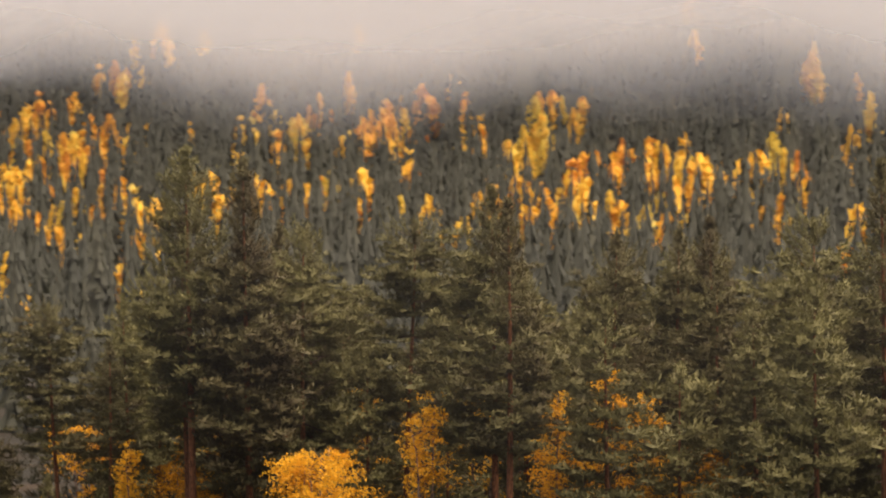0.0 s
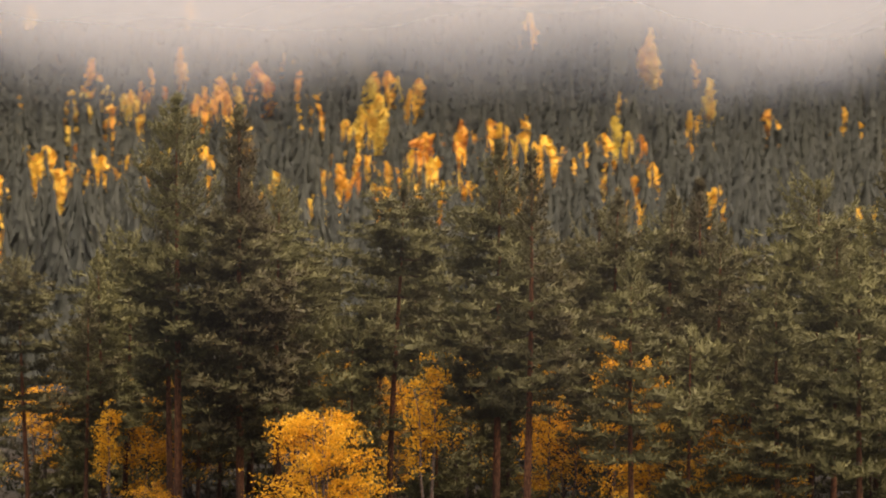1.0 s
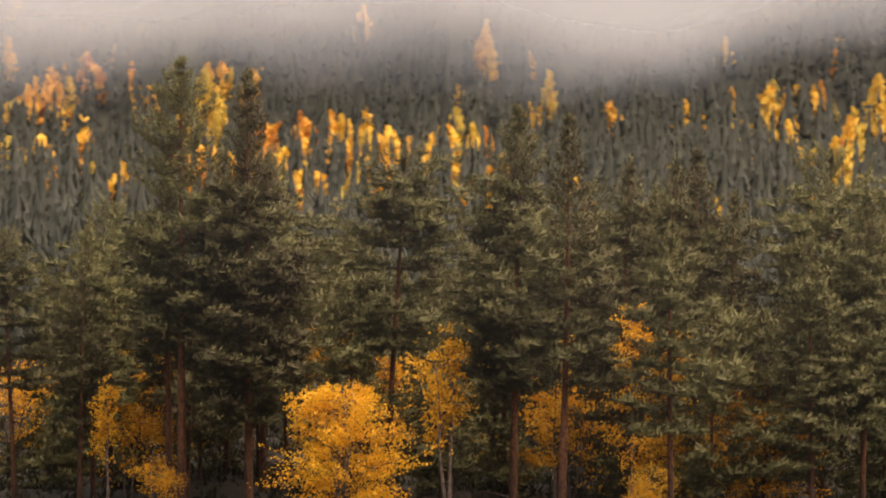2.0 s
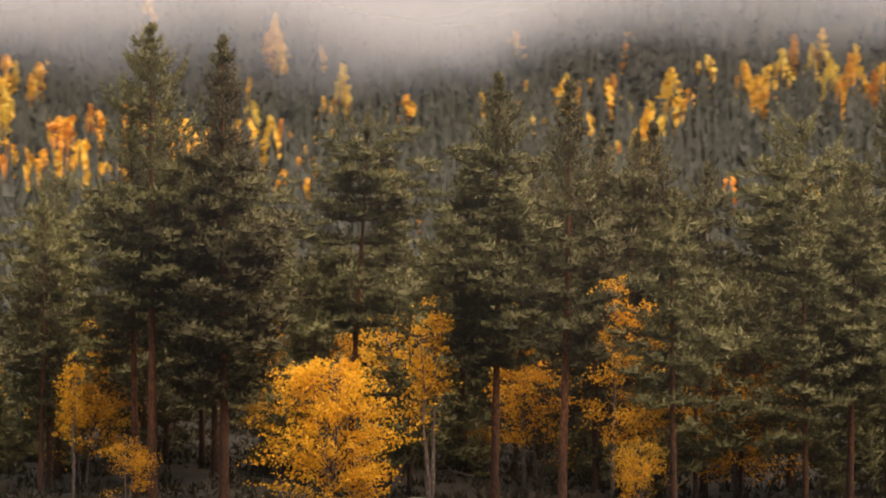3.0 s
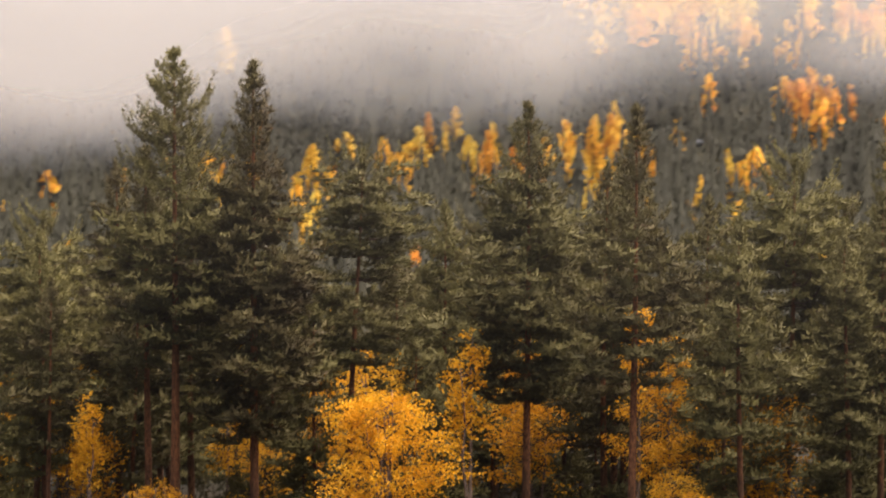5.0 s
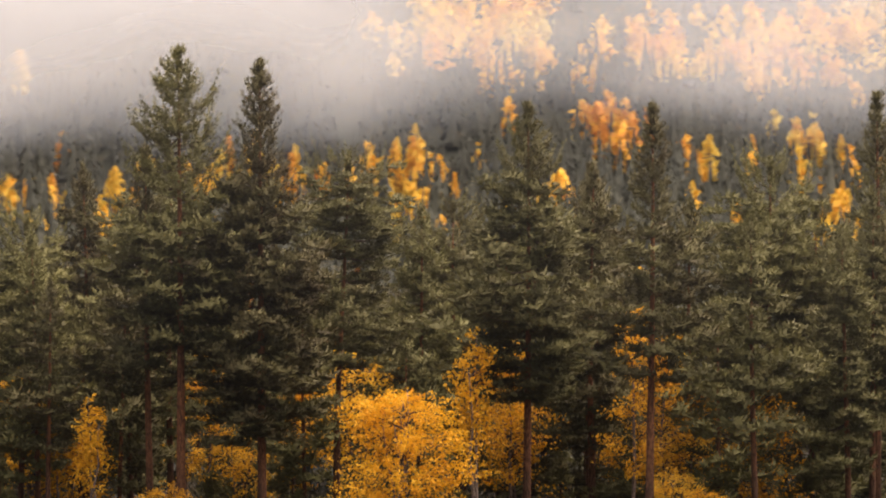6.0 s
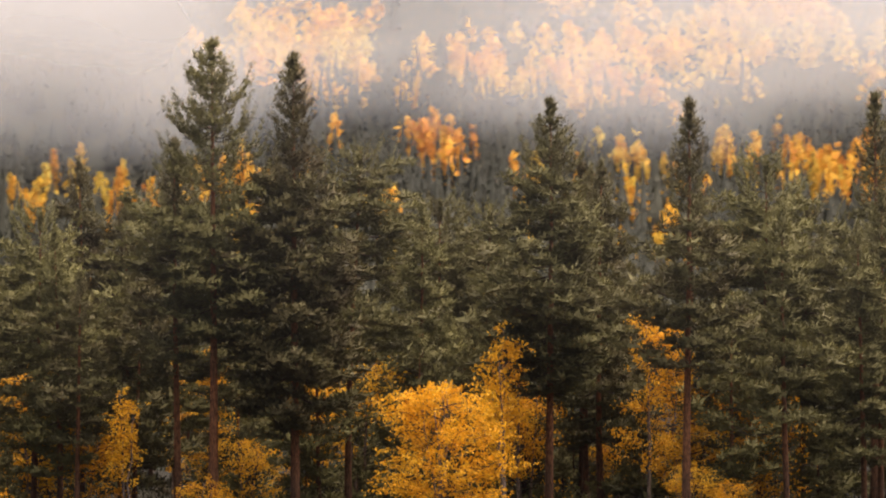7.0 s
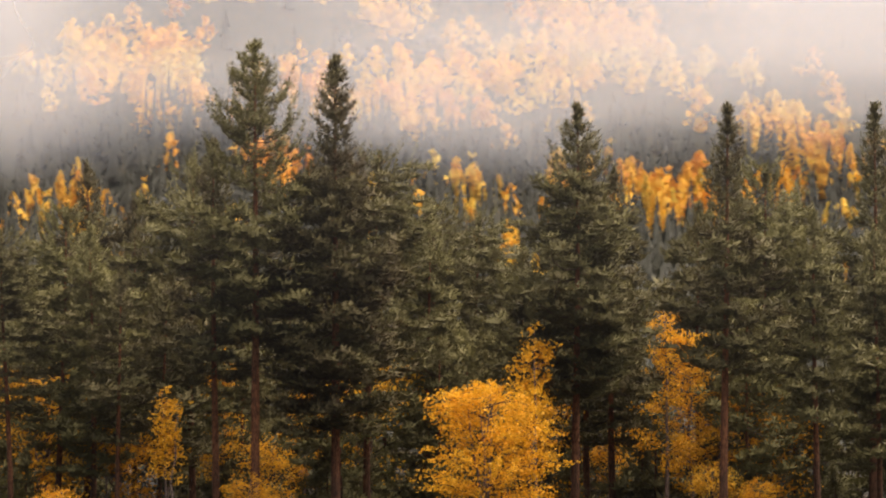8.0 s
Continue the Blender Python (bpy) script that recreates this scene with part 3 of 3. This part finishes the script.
# ---------------------------------------------------------------- floor of the wood
def undergrowth():
    """Low heath and berry shrubs over the floor of the wood."""
    rng = np.random.default_rng(60)
    m = foliage("heath", [(0.15, (0.010, 0.011, 0.005)), (0.5, (0.020, 0.019, 0.008)), (0.85, (0.055, 0.032, 0.012))], 0.2, 0.4, 0.0)
    n = 11000
    x, y = rng.uniform(-60, 12, n), 78 + 55 * rng.uniform(0, 1, n) ** 1.1
    c = np.stack([x, y, ground_z(x, y)], -1)
    c[:, :2] += 0.4 * np.stack([np.sin(y * 3), np.cos(x * 3)], -1)
    t = tufts(c, np.tile([0, 0, 1.0], (n, 1)), rng.uniform(0.15, 0.45, n), 7, rng, 0.6, 0.16)
    return tagged(new("heath", tri_mesh("heath", t, m)), "low brown-green heath and berry shrubs on the forest floor", "shrubs", kind="stuff")


undergrowth()


def stone_material(name, dark, mid, light, scale):
    m, nt, b = material(name, 0.9)
    tex = nt.nodes.new("ShaderNodeTexCoord")
    big = node(nt, "ShaderNodeTexNoise", Scale=scale, Detail=5.0)
    fine = node(nt, "ShaderNodeTexNoise", Scale=14.0, Detail=5.0)
    for n in (big, fine):
        nt.links.new(tex.outputs["Object"], n.inputs["Vector"])
    one = ramp(nt, big.outputs["Fac"], [(0.38, dark), (0.50, mid), (0.68, light)])
    sep = nt.nodes.new("ShaderNodeSeparateXYZ")
    nt.links.new(tex.outputs["Object"], sep.inputs[0])
    slope = nt.nodes.new("ShaderNodeMapRange")
    nt.links.new(sep.outputs["Y"], slope.inputs[0])
    slope.inputs[1].default_value, slope.inputs[2].default_value = 220.0, 380.0
    heath = ramp(nt, big.outputs["Fac"], [(0.35, (0.030, 0.034, 0.022)), (0.55, (0.044, 0.044, 0.027)), (0.7, (0.070, 0.050, 0.026))])
    one = mixed(nt, "MIX", slope.outputs[0], one, heath)             # heath and moss on the far slope
    two = ramp(nt, fine.outputs["Fac"], [(0.3, (0.6, 0.6, 0.6)), (0.7, (1.25, 1.25, 1.25))])
    nt.links.new(mixed(nt, "MULTIPLY", 1.0, one, two), b.inputs["Base Color"])
    bump = nt.nodes.new("ShaderNodeBump")
    bump.inputs["Strength"].default_value, bump.inputs["Distance"].default_value = 0.7, 0.05
    nt.links.new(fine.outputs["Fac"], bump.inputs["Height"])
    nt.links.new(bump.outputs[0], b.inputs["Normal"])
    return m


STONE = stone_material("mossy_stone", (0.030, 0.034, 0.016), (0.060, 0.058, 0.044), (0.13, 0.125, 0.115), 1.6)
CRAG = stone_material("pale_crag", (0.035, 0.042, 0.050), (0.075, 0.088, 0.105), (0.19, 0.21, 0.24), 0.35)


def boulder(x, y, wide, high, seed, mat, label, group, fine=4):
    """A rounded boulder sunk into the ground."""
    bm = bmesh.new()
    bmesh.ops.create_icosphere(bm, subdivisions=fine, radius=1.0)
    for v in bm.verts:
        p = v.co.normalized()
        k = 1 + 0.30 * noise.noise(p * 1.3 + Vector((seed, 0, 0))) + 0.10 * noise.noise(p * 4 + Vector((0, seed, 0)))
        v.co = Vector((p.x * wide * k, p.y * wide * 0.8 * k, p.z * high * k))
    me = bpy.data.meshes.new("boulder")
    bm.to_mesh(me)
    bm.free()
    me.polygons.foreach_set("use_smooth", np.ones(len(me.polygons), bool))
    me.materials.append(mat)
    ob = new("boulder", me)
    ob.matrix_basis = pose(x, y, float(ground_z(x, y)) + 0.15 * high, 0, 0, seed * 47)
    return tagged(ob, label, "rock", group)


for k, (x, y, wide, high) in enumerate(((-10.6, 89.5, 0.9, 0.55), (-3.6, 89.8, 1.0, 0.5), (2.4, 90.5, 0.9, 0.45), (3.4, 92.0, 0.7, 0.4),
                                        (-12.4, 91.0, 0.6, 0.35), (1.2, 89.0, 0.5, 0.3))):
    boulder(x, y, wide, high, k + 1.0, STONE, "grey boulder patched with dark moss on the forest floor", "boulders of the wood")
for k, (x, y, wide, high) in enumerate(((13, 484, 1.4, 1.0), (98, 502, 1.3, 0.8), (86, 486, 1.2, 0.8), (93, 507, 1.1, 0.8), (54, 532, 1.8, 1.0), (58, 538, 1.5, 0.9))):
    boulder(x, y, wide, high, k + 20.0, CRAG, "pale blue-grey rock outcrop on the misty hillside", "rocks of the hillside")
scree = np.random.default_rng(90)
for k in range(46):                                               # a scatter of broken rock high on the slope
    x, y, wide = 67 + 8.5 * scree.normal(), 573 + 8.0 * scree.normal(), scree.uniform(0.7, 1.9)
    boulder(x, y, wide, wide * scree.uniform(0.6, 1.1), k + 40.0, CRAG, "broken blue-grey rock in the misty scree", "rocks of the hillside", 2)


def fallen_branch(x, y, turn, length, seed):
    """A bleached fallen branch with a fork."""
    rng = np.random.default_rng(seed)
    q = np.linspace(0, 1, 7)
    main = np.stack([length * q, 0.12 * length * np.sin(2.4 * q), 0.05 + 0.22 * length * np.sin(3.14 * q * 0.9) * 0.5], -1)
    fork = main[3] + np.stack([0.35 * length * q, -0.25 * length * q, 0.16 * length * q - 0.1 * q * q], -1)
    v, f = tubes([(main, 0.045 * (1 - 0.8 * q)), (fork, 0.024 * (1 - 0.8 * q))], 7)
    ob = new("fallen_branch", poly_mesh("fallen_branch", v, f, BIRCH_BARK))
    ob.matrix_basis = pose(x, y, float(ground_z(x, y)), 0, 0, turn)
    return tagged(ob, "bleached fallen branch on the forest floor", "branch")


fallen_branch(-6.0, 89.0, 12, 1.6, 1)
fallen_branch(-12.6, 101.5, 160, 1.8, 2)


# ---------------------------------------------------------------- far hillside
GROVES_WEST = [(-297, 468, 3), (-275, 455, 3), (-251, 401, 6), (-215, 357, 6), (-251, 422, 4), (-193, 335, 4), (-206, 372, 3), (-160, 298, 2),
               (-114, 219, 1), (-140, 245, 2), (-160, 304, 2), (-231, 471, 5), (-217, 468, 6), (-211, 474, 2), (-172, 393, 2), (-185, 378, 2),
               (-144, 418, 7), (-128, 366, 5), (-122, 339, 5), (-119, 373, 5), (-135, 424, 6), (-123, 416, 4), (-115, 384, 2), (-185, 476, 5),
               (-174, 458, 2), (-109, 415, 4), (-115, 409, 4), (-74, 326, 4), (-294, 507, 3), (-133, 494, 3), (-112, 457, 1), (-146, 360, 3),
               (-301, 478, 4), (-275, 450, 5), (-254, 407, 6), (-260, 435, 4), (-268, 458, 3), (-215, 354, 4), (-149, 402, 4), (-132, 373, 4),
               (-140, 366, 3), (-205, 395, 6), (-195, 385, 5), (-188, 398, 5), (-144, 420, 4), (-150, 452, 3), (-175, 453, 3)]
GROVES_MID = [(-71, 447, 4), (-61, 422, 5), (-53, 402, 3), (-61, 460, 2), (-52, 460, 2), (-45, 339, 3), (-206, 474, 3), (-112, 462, 1),
              (-81, 335, 2), (-5, 473, 3), (-4, 448, 3), (-29, 484, 2), (-39, 467, 1), (-25, 469, 2), (-19, 461, 2), (-36, 484, 1),
              (-6, 469, 3), (-6, 447, 3), (-2, 425, 3), (4, 467, 2), (-39, 465, 1), (20, 452, 3), (49, 473, 1), (69, 486, 3),
              (63, 462, 3), (64, 441, 3), (59, 403, 4), (104, 492, 3), (110, 492, 4), (90, 498, 2), (105, 499, 3)]
GROVES_EAST = [(110, 490, 5), (140, 507, 4), (152, 518, 4), (99, 477, 2), (135, 474, 2), (20, 546, 12), (31, 552, 10), (54, 538, 6),
               (60, 550, 3), (84, 551, 8), (98, 563, 6), (119, 564, 6), (33, 491, 3), (2, 466, 1), (111, 556, 6), (161, 538, 5)]

# close birch woods on the eastern slope: place and radius
BIRCH_WOODS = [(5, 560, 10), (20, 555, 11), (12, 540, 9), (50, 548, 8), (66, 540, 9), (80, 552, 10), (96, 566, 11), (112, 578, 12), (120, 590, 12),
               (128, 575, 9), (148, 535, 10), (74, 592, 5), (34, 500, 5)]


def spruce_model(seed, sprays):
    """A far spruce, 1 m tall: ragged drooping sprays round a stem."""
    rng = np.random.default_rng(seed)
    tris = []
    for k in range(sprays):
        u = rng.uniform(0, 1) ** 1.1
        z = 0.05 + 0.88 * u
        r = (0.150 * (1 - u) ** 0.75 + 0.014) * rng.uniform(0.55, 1.25)
        az, w = rng.uniform(0, 6.28), rng.uniform(0.18, 0.42) * math.sqrt(76 / sprays)
        drop = rng.uniform(0.05, 0.12) * (1.2 - u)
        tris.append([(0.2 * r * math.cos(az), 0.2 * r * math.sin(az), z + 0.10),
                     (r * math.cos(az - w), r * math.sin(az - w), z - drop), (r * math.cos(az + w), r * math.sin(az + w), z - drop * rng.uniform(0.5, 1.4))])
    for k in range(6):                                              # the close inner boughs
        az = k * 1.047
        tris.append([(0, 0, 0.90), (0.088 * math.cos(az), 0.088 * math.sin(az), 0.06), (0.088 * math.cos(az + 1.047), 0.088 * math.sin(az + 1.047), 0.06)])
    for k in range(4):
        az = k * 1.57
        tris.append([(0, 0, 1.0), (0.02 * math.cos(az), 0.02 * math.sin(az), 0.8), (0.02 * math.cos(az + 1.57), 0.02 * math.sin(az + 1.57), 0.8)])
    return np.array(tris)


def forest(name, label, places, sizes, fat, seed):
    """Many spruces joined into one stuff mesh."""
    rng = np.random.default_rng(seed)
    close, fine, coarse = [[spruce_model(seed + k, n) for k in range(5)] for n in (130, 64, 36)]
    out, soft = [], []
    for (x, y), h, w in zip(places, sizes, fat):
        a0 = rng.uniform(0, 6.28)
        c, s = math.cos(a0), math.sin(a0)
        v = (close if y < 215 else fine if y < 400 else coarse)[rng.integers(5)] @ np.array([[c, s, 0], [-s, c, 0], [0, 0, 1]]) * np.array([h * w, h * w, h])
        out.append(v + np.array([x, y, float(ground_z(x, y)) - 0.2]))
        soft.append(unit(unit(v.mean(1) * np.array([1, 1, 0]) + 1e-4) * 0.55 + np.array([0, 0, 0.8])))
    ob = new(name, tri_mesh(name, np.concatenate(out), SPRUCE, lean=np.concatenate(soft)))
    return tagged(ob, label, "forest", kind="stuff")


rng = np.random.default_rng(77)
pts, hs, fs = [], [], []
while len(pts) < 8000:
    y = 128 + 530 * rng.uniform() ** 0.62
    x = rng.uniform(-0.78 * y - 10, 0.40 * y + 10)
    if y < 300 and rng.uniform() < 0.3:
        continue
    if x > -12 and y > 522 and rng.uniform() < 0.95:                # the wood thins out high on the slope
        continue
    r = math.hypot(x, y)
    if rng.uniform() < 0.8 and any(abs((x * gy - y * gx) / r) < 1.5 + 1.0 * math.sqrt(n) and -26 < r - math.hypot(gx, gy) < 2 for gx, gy, n in GROVES_WEST + GROVES_MID + GROVES_EAST):
        continue                                                # open ground before the birch groves
    if any((x - bx) ** 2 + ((y + 4 - by) * 0.7) ** 2 < r0 * r0 for bx, by, r0 in BIRCH_WOODS):
        continue
    pts.append((x, y)); hs.append(rng.uniform(7.5, 14.0) * (0.8 if y < 200 else 1.0 if y < 460 else 0.8)); fs.append(rng.uniform(0.75, 1.25) * (1.0 if y < 460 else 1.3))
for _ in range(750):                                              # closer stands low on the eastern slope
    x, y = rng.uniform(-10, 200), rng.uniform(430, 545)
    if any((x - bx) ** 2 + (y - by) ** 2 < 12 + 6 * n for bx, by, n in GROVES_MID + GROVES_EAST):
        continue
    pts.append((x, y)); hs.append(rng.uniform(6.0, 10.5)); fs.append(rng.uniform(0.7, 1.1))
for _ in range(420):                                              # the dark edge of the spruce wood behind the pines
    x, y = rng.uniform(-75, 45), rng.uniform(142, 200)
    pts.append((x, y)); hs.append(rng.uniform(4.5, 8.0)); fs.append(rng.uniform(1.0, 1.5))
forest("spruce_forest", "dark spruce forest on the valley floor and the misty hillside", pts, hs, fs, 400)


def far_birch(seed, slim, n=300, big=1.0):
    """A far yellow birch, 1 m tall, of leaf clumps."""
    rng = np.random.default_rng(seed)
    tree = new("birch_tree")
    v, f = tubes([(np.array([[0, 0, 0], [0.01, 0, 0.5], [0, 0.01, 0.9]]), np.array([0.014, 0.01, 0.004]))], 5)
    part("trunk", poly_mesh("trunk", v, f, FAR_BARK), tree)
    z = 0.06 + 0.94 * rng.uniform(0, 1, n) ** 1.25
    r = slim * np.minimum(1.0, 0.45 + 2.2 * z) * (1 - np.clip((z - 0.25) / 0.78, 0, 1)) ** 0.75 * np.sqrt(rng.uniform(0.1, 1.15, n))
    az = rng.uniform(0, 6.28, n)
    lump = 1 + 0.35 * np.sin(3 * az + 9 * z + seed)
    c = np.stack([r * lump * np.cos(az), r * lump * np.sin(az), z], -1)
    part("crown", tri_mesh("crown", leaves(c, unit(c - [0, 0, 0.4]), big * rng.uniform(0.060, 0.105, n) * math.sqrt(300 / n), rng), FAR_GOLD,
                           lean=np.tile(unit(unit(c * [1, 1, 0]) * 0.8 + [0, 0, 0.5] + 0.15 * rng.normal(size=c.shape)), (2, 1))), tree)
    return tagged(tree, "yellow birch in autumn leaf on the hillside", "tree", "birches of the hillside")


far_models = [far_birch(500 + k, (0.16, 0.21, 0.27)[k % 3]) for k in range(6)]
scrub = [far_birch(520 + k, (0.17, 0.22, 0.28)[k % 3], 64, 1.15) for k in range(6)]
bushes = [far_birch(540 + k, (0.42, 0.48, 0.54)[k % 3], 48, 1.1) for k in range(6)]
crowded = []
for x0, y0, n in GROVES_WEST + GROVES_MID + GROVES_EAST:
    for k in range(n if y0 >= 528 else 2 * n if x0 < 15 else 3 * n):
        spread = 2.3 if x0 < 15 else 2.4
        x, y = x0 + rng.normal() * spread * math.sqrt(n), y0 + rng.normal() * 4.0 * math.sqrt(n) - 2
        h = rng.uniform(4.5, 9.5) if y0 < 528 else rng.uniform(4.0, 6.5)
        m = pose(x, y, float(ground_z(x, y)) - 0.1, 0, 0, rng.uniform(0, 360)) @ Matrix.Diagonal((h, h, h, 1))
        model = far_models[rng.integers(6)]
        if k >= n or y0 >= 528:
            crowded.append(((scrub if y0 < 528 else bushes)[rng.integers(6)], m))
            continue
        ob = model if model.matrix_basis == Matrix() else copy_thing(model, Matrix())
        ob.matrix_basis = m
for _ in range(120):
    y = rng.uniform(300, 540)
    x = rng.uniform(-0.74 * y, 0.38 * y)
    h = rng.uniform(5.0, 10.0)
    crowded.append((scrub[rng.integers(6)], pose(x, y, float(ground_z(x, y)) - 0.1, 0, 0, rng.uniform(0, 360)) @ Matrix.Diagonal((h, h, h, 1))))
for _ in range(70):                                              # birch scrub high on the eastern slope
    x, y = rng.uniform(-8, 215), rng.uniform(528, 650)
    if (x - 66) ** 2 + ((y - 574) * 0.8) ** 2 < 17 ** 2 or math.sin(x * 0.09 + 1) * math.sin(y * 0.11) > 0.45:
        continue
    h = rng.uniform(3.5, 6.0)
    crowded.append((bushes[rng.integers(6)], pose(x, y, float(ground_z(x, y)) - 0.1, 0, 0, rng.uniform(0, 360)) @ Matrix.Diagonal((h, h, h, 1))))
for x0, y0, r in BIRCH_WOODS:
    for _ in range(r * 2):
        x, y, h = x0 + rng.normal() * r * 0.6, y0 + rng.normal() * r * 0.8, rng.uniform(4.5, 7.0)
        crowded.append((bushes[rng.integers(6)], pose(x, y, float(ground_z(x, y)) - 0.1, 0, 0, rng.uniform(0, 360)) @ Matrix.Diagonal((h, h, h, 1))))
out, soft = [], []
for model, m in crowded:
    me = next(c for c in model.children if c.name.startswith("crown")).data
    co = np.empty(len(me.vertices) * 3, np.float32)
    me.vertices.foreach_get("co", co)
    mm = np.array(m)
    out.append((co.reshape(-1, 3) @ mm[:3, :3].T + mm[:3, 3]).reshape(-1, 3, 3))
    soft.append(unit(unit((out[-1].mean(1) - mm[:3, 3]) * [1, 1, 0]) * 0.8 + [0, 0, 0.5]))
grove = new("birch_grove", tri_mesh("birch_grove", np.concatenate(out), FAR_GROVE, lean=np.concatenate(soft)))
for model in scrub + bushes:
    for ob in (*model.children, model):
        bpy.data.objects.remove(ob)
tagged(grove, "golden and orange birch groves scattered over the hillside", "forest", kind="stuff")


# ---------------------------------------------------------------- mist on the hill
def mist(y0, veil):
    """A drifting curtain of mist that rises from the slope at y0; its UV holds the height over the ground."""
    nx, nh = 90, 22
    gx, gh = np.meshgrid(np.linspace(-520, 420, nx), np.linspace(-1, 125, nh))
    yy = y0 + 6 * np.sin(gx * 0.02 + y0) + 0.35 * gh + 3 * np.sin(gh * 0.05 + gx * 0.012 + y0)
    zz = ground_z(gx, y0 + 6 * np.sin(gx * 0.02 + y0)) + gh
    i = np.arange(nx * nh).reshape(nh, nx)
    f = np.stack([i[:-1, :-1], i[:-1, 1:], i[1:, 1:], i[1:, :-1]], -1).reshape(-1, 4)
    me = poly_mesh("mist_bank", np.stack([gx, yy, zz], -1).reshape(-1, 3), f.tolist(), veil)
    layer = me.uv_layers.new(name="height")
    h = gh.ravel()[f.ravel()]
    layer.data.foreach_set("uv", np.stack([0 * h, h], -1).astype(np.float32).ravel())
    return tagged(new("mist_bank", me), "pale grey mist drifting over the wooded hillside", "mist", "mist on the hill", "stuff")


veil = mist_material("mist", 21.0, 43.0, 0.28, 2.0, 120.0)
for y0 in (418, 441, 464, 490, 560, 598):
    mist(y0, veil)



def haze(y0):
    """A thin pale sheet added before the pines; as haze it lifts the dark tones of their tops."""
    m = bpy.data.materials.new("haze")
    m.use_nodes = True
    nt = m.node_tree
    nt.nodes.remove(nt.nodes["Principled BSDF"])
    tex = nt.nodes.new("ShaderNodeTexCoord")
    sep = nt.nodes.new("ShaderNodeSeparateXYZ")
    nt.links.new(tex.outputs["Object"], sep.inputs[0])
    drift = node(nt, "ShaderNodeTexNoise", Scale=0.06, Detail=3.0)
    nt.links.new(tex.outputs["Object"], drift.inputs["Vector"])
    up = nt.nodes.new("ShaderNodeMath"); up.operation = "MULTIPLY_ADD"
    nt.links.new(drift.outputs["Fac"], up.inputs[0]); up.inputs[1].default_value = 6.0
    nt.links.new(sep.outputs["Z"], up.inputs[2])
    body = nt.nodes.new("ShaderNodeMapRange")
    body.interpolation_type = "SMOOTHSTEP"
    nt.links.new(up.outputs[0], body.inputs[0])
    for k, value in enumerate((5.0, 15.0, 0.002, 0.012)):
        body.inputs[k + 1].default_value = value
    d = nt.nodes.new("ShaderNodeBsdfDiffuse"); d.inputs[0].default_value = (0.95, 0.93, 0.92, 1)
    t = nt.nodes.new("ShaderNodeBsdfTranslucent"); t.inputs[0].default_value = (0.95, 0.93, 0.92, 1)
    half = nt.nodes.new("ShaderNodeMixShader"); half.inputs[0].default_value = 0.5
    nt.links.new(d.outputs[0], half.inputs[1]); nt.links.new(t.outputs[0], half.inputs[2])
    mix = nt.nodes.new("ShaderNodeMixShader")
    nt.links.new(body.outputs[0], mix.inputs[0])
    nt.links.new(nt.nodes.new("ShaderNodeBsdfTransparent").outputs[0], mix.inputs[1]); nt.links.new(half.outputs[0], mix.inputs[2])
    nt.links.new(mix.outputs[0], nt.nodes["Material Output"].inputs[0])
    gx, gh = np.meshgrid(np.linspace(-90, 60, 40), np.linspace(-1, 40, 12))
    yy = y0 + 1.5 * np.sin(gx * 0.05) + 0.05 * gh
    i = np.arange(gx.size).reshape(gx.shape)
    f = np.stack([i[:-1, :-1], i[:-1, 1:], i[1:, 1:], i[1:, :-1]], -1).reshape(-1, 4)
    me = poly_mesh("mist_veil", np.stack([gx, yy, ground_z(gx, yy) + gh], -1).reshape(-1, 3), f.tolist(), m)
    return tagged(new("mist_veil", me), "thin pale haze sheet added before the pines to lift their dark tones", "mist", "", "stuff")


# added sheet that lightens the dark crowns, more so higher up
haze(78.0)

# ---------------------------------------------------------------- roadside
def marker_pole():
    """A leaning snow pole on the verge that the camera passes close by."""
    m, nt, b = material("red_paint", 0.45)
    tex = nt.nodes.new("ShaderNodeTexCoord")
    n = node(nt, "ShaderNodeTexNoise", Scale=9.0, Detail=4.0)
    nt.links.new(tex.outputs["Object"], n.inputs["Vector"])
    nt.links.new(ramp(nt, n.outputs["Fac"], [(0.3, (0.42, 0.016, 0.009)), (0.7, (0.58, 0.030, 0.016))]), b.inputs["Base Color"])
    pole = new("marker_pole")
    z = np.linspace(-0.3, 4.1, 12)
    r = np.full(12, 0.046); r[-1] = 0.02; r[-2] = 0.038
    v, f = tubes([(np.stack([0 * z, 0 * z, z], -1), r)], 16)
    part("shaft", poly_mesh("shaft", v, f, m), pole)
    yaw = radians(15.34)
    eye, far, lean = Vector((12.78, 0.04, 12.02)), 3.2, radians(30)
    right, ahead = Vector((math.cos(yaw), math.sin(yaw), 0)), Vector((-math.sin(yaw), math.cos(yaw), 0))
    way = Vector((0, 0, math.cos(lean))) - right * math.sin(lean)
    foot = eye + ahead * far - right * 0.043 - way * (2.35 / math.cos(lean))
    pole.matrix_basis = Matrix.Translation(foot) @ way.to_track_quat("Z", "Y").to_matrix().to_4x4()
    return tagged(pole, "leaning red-painted marker pole on the road verge", "pole")


marker_pole()
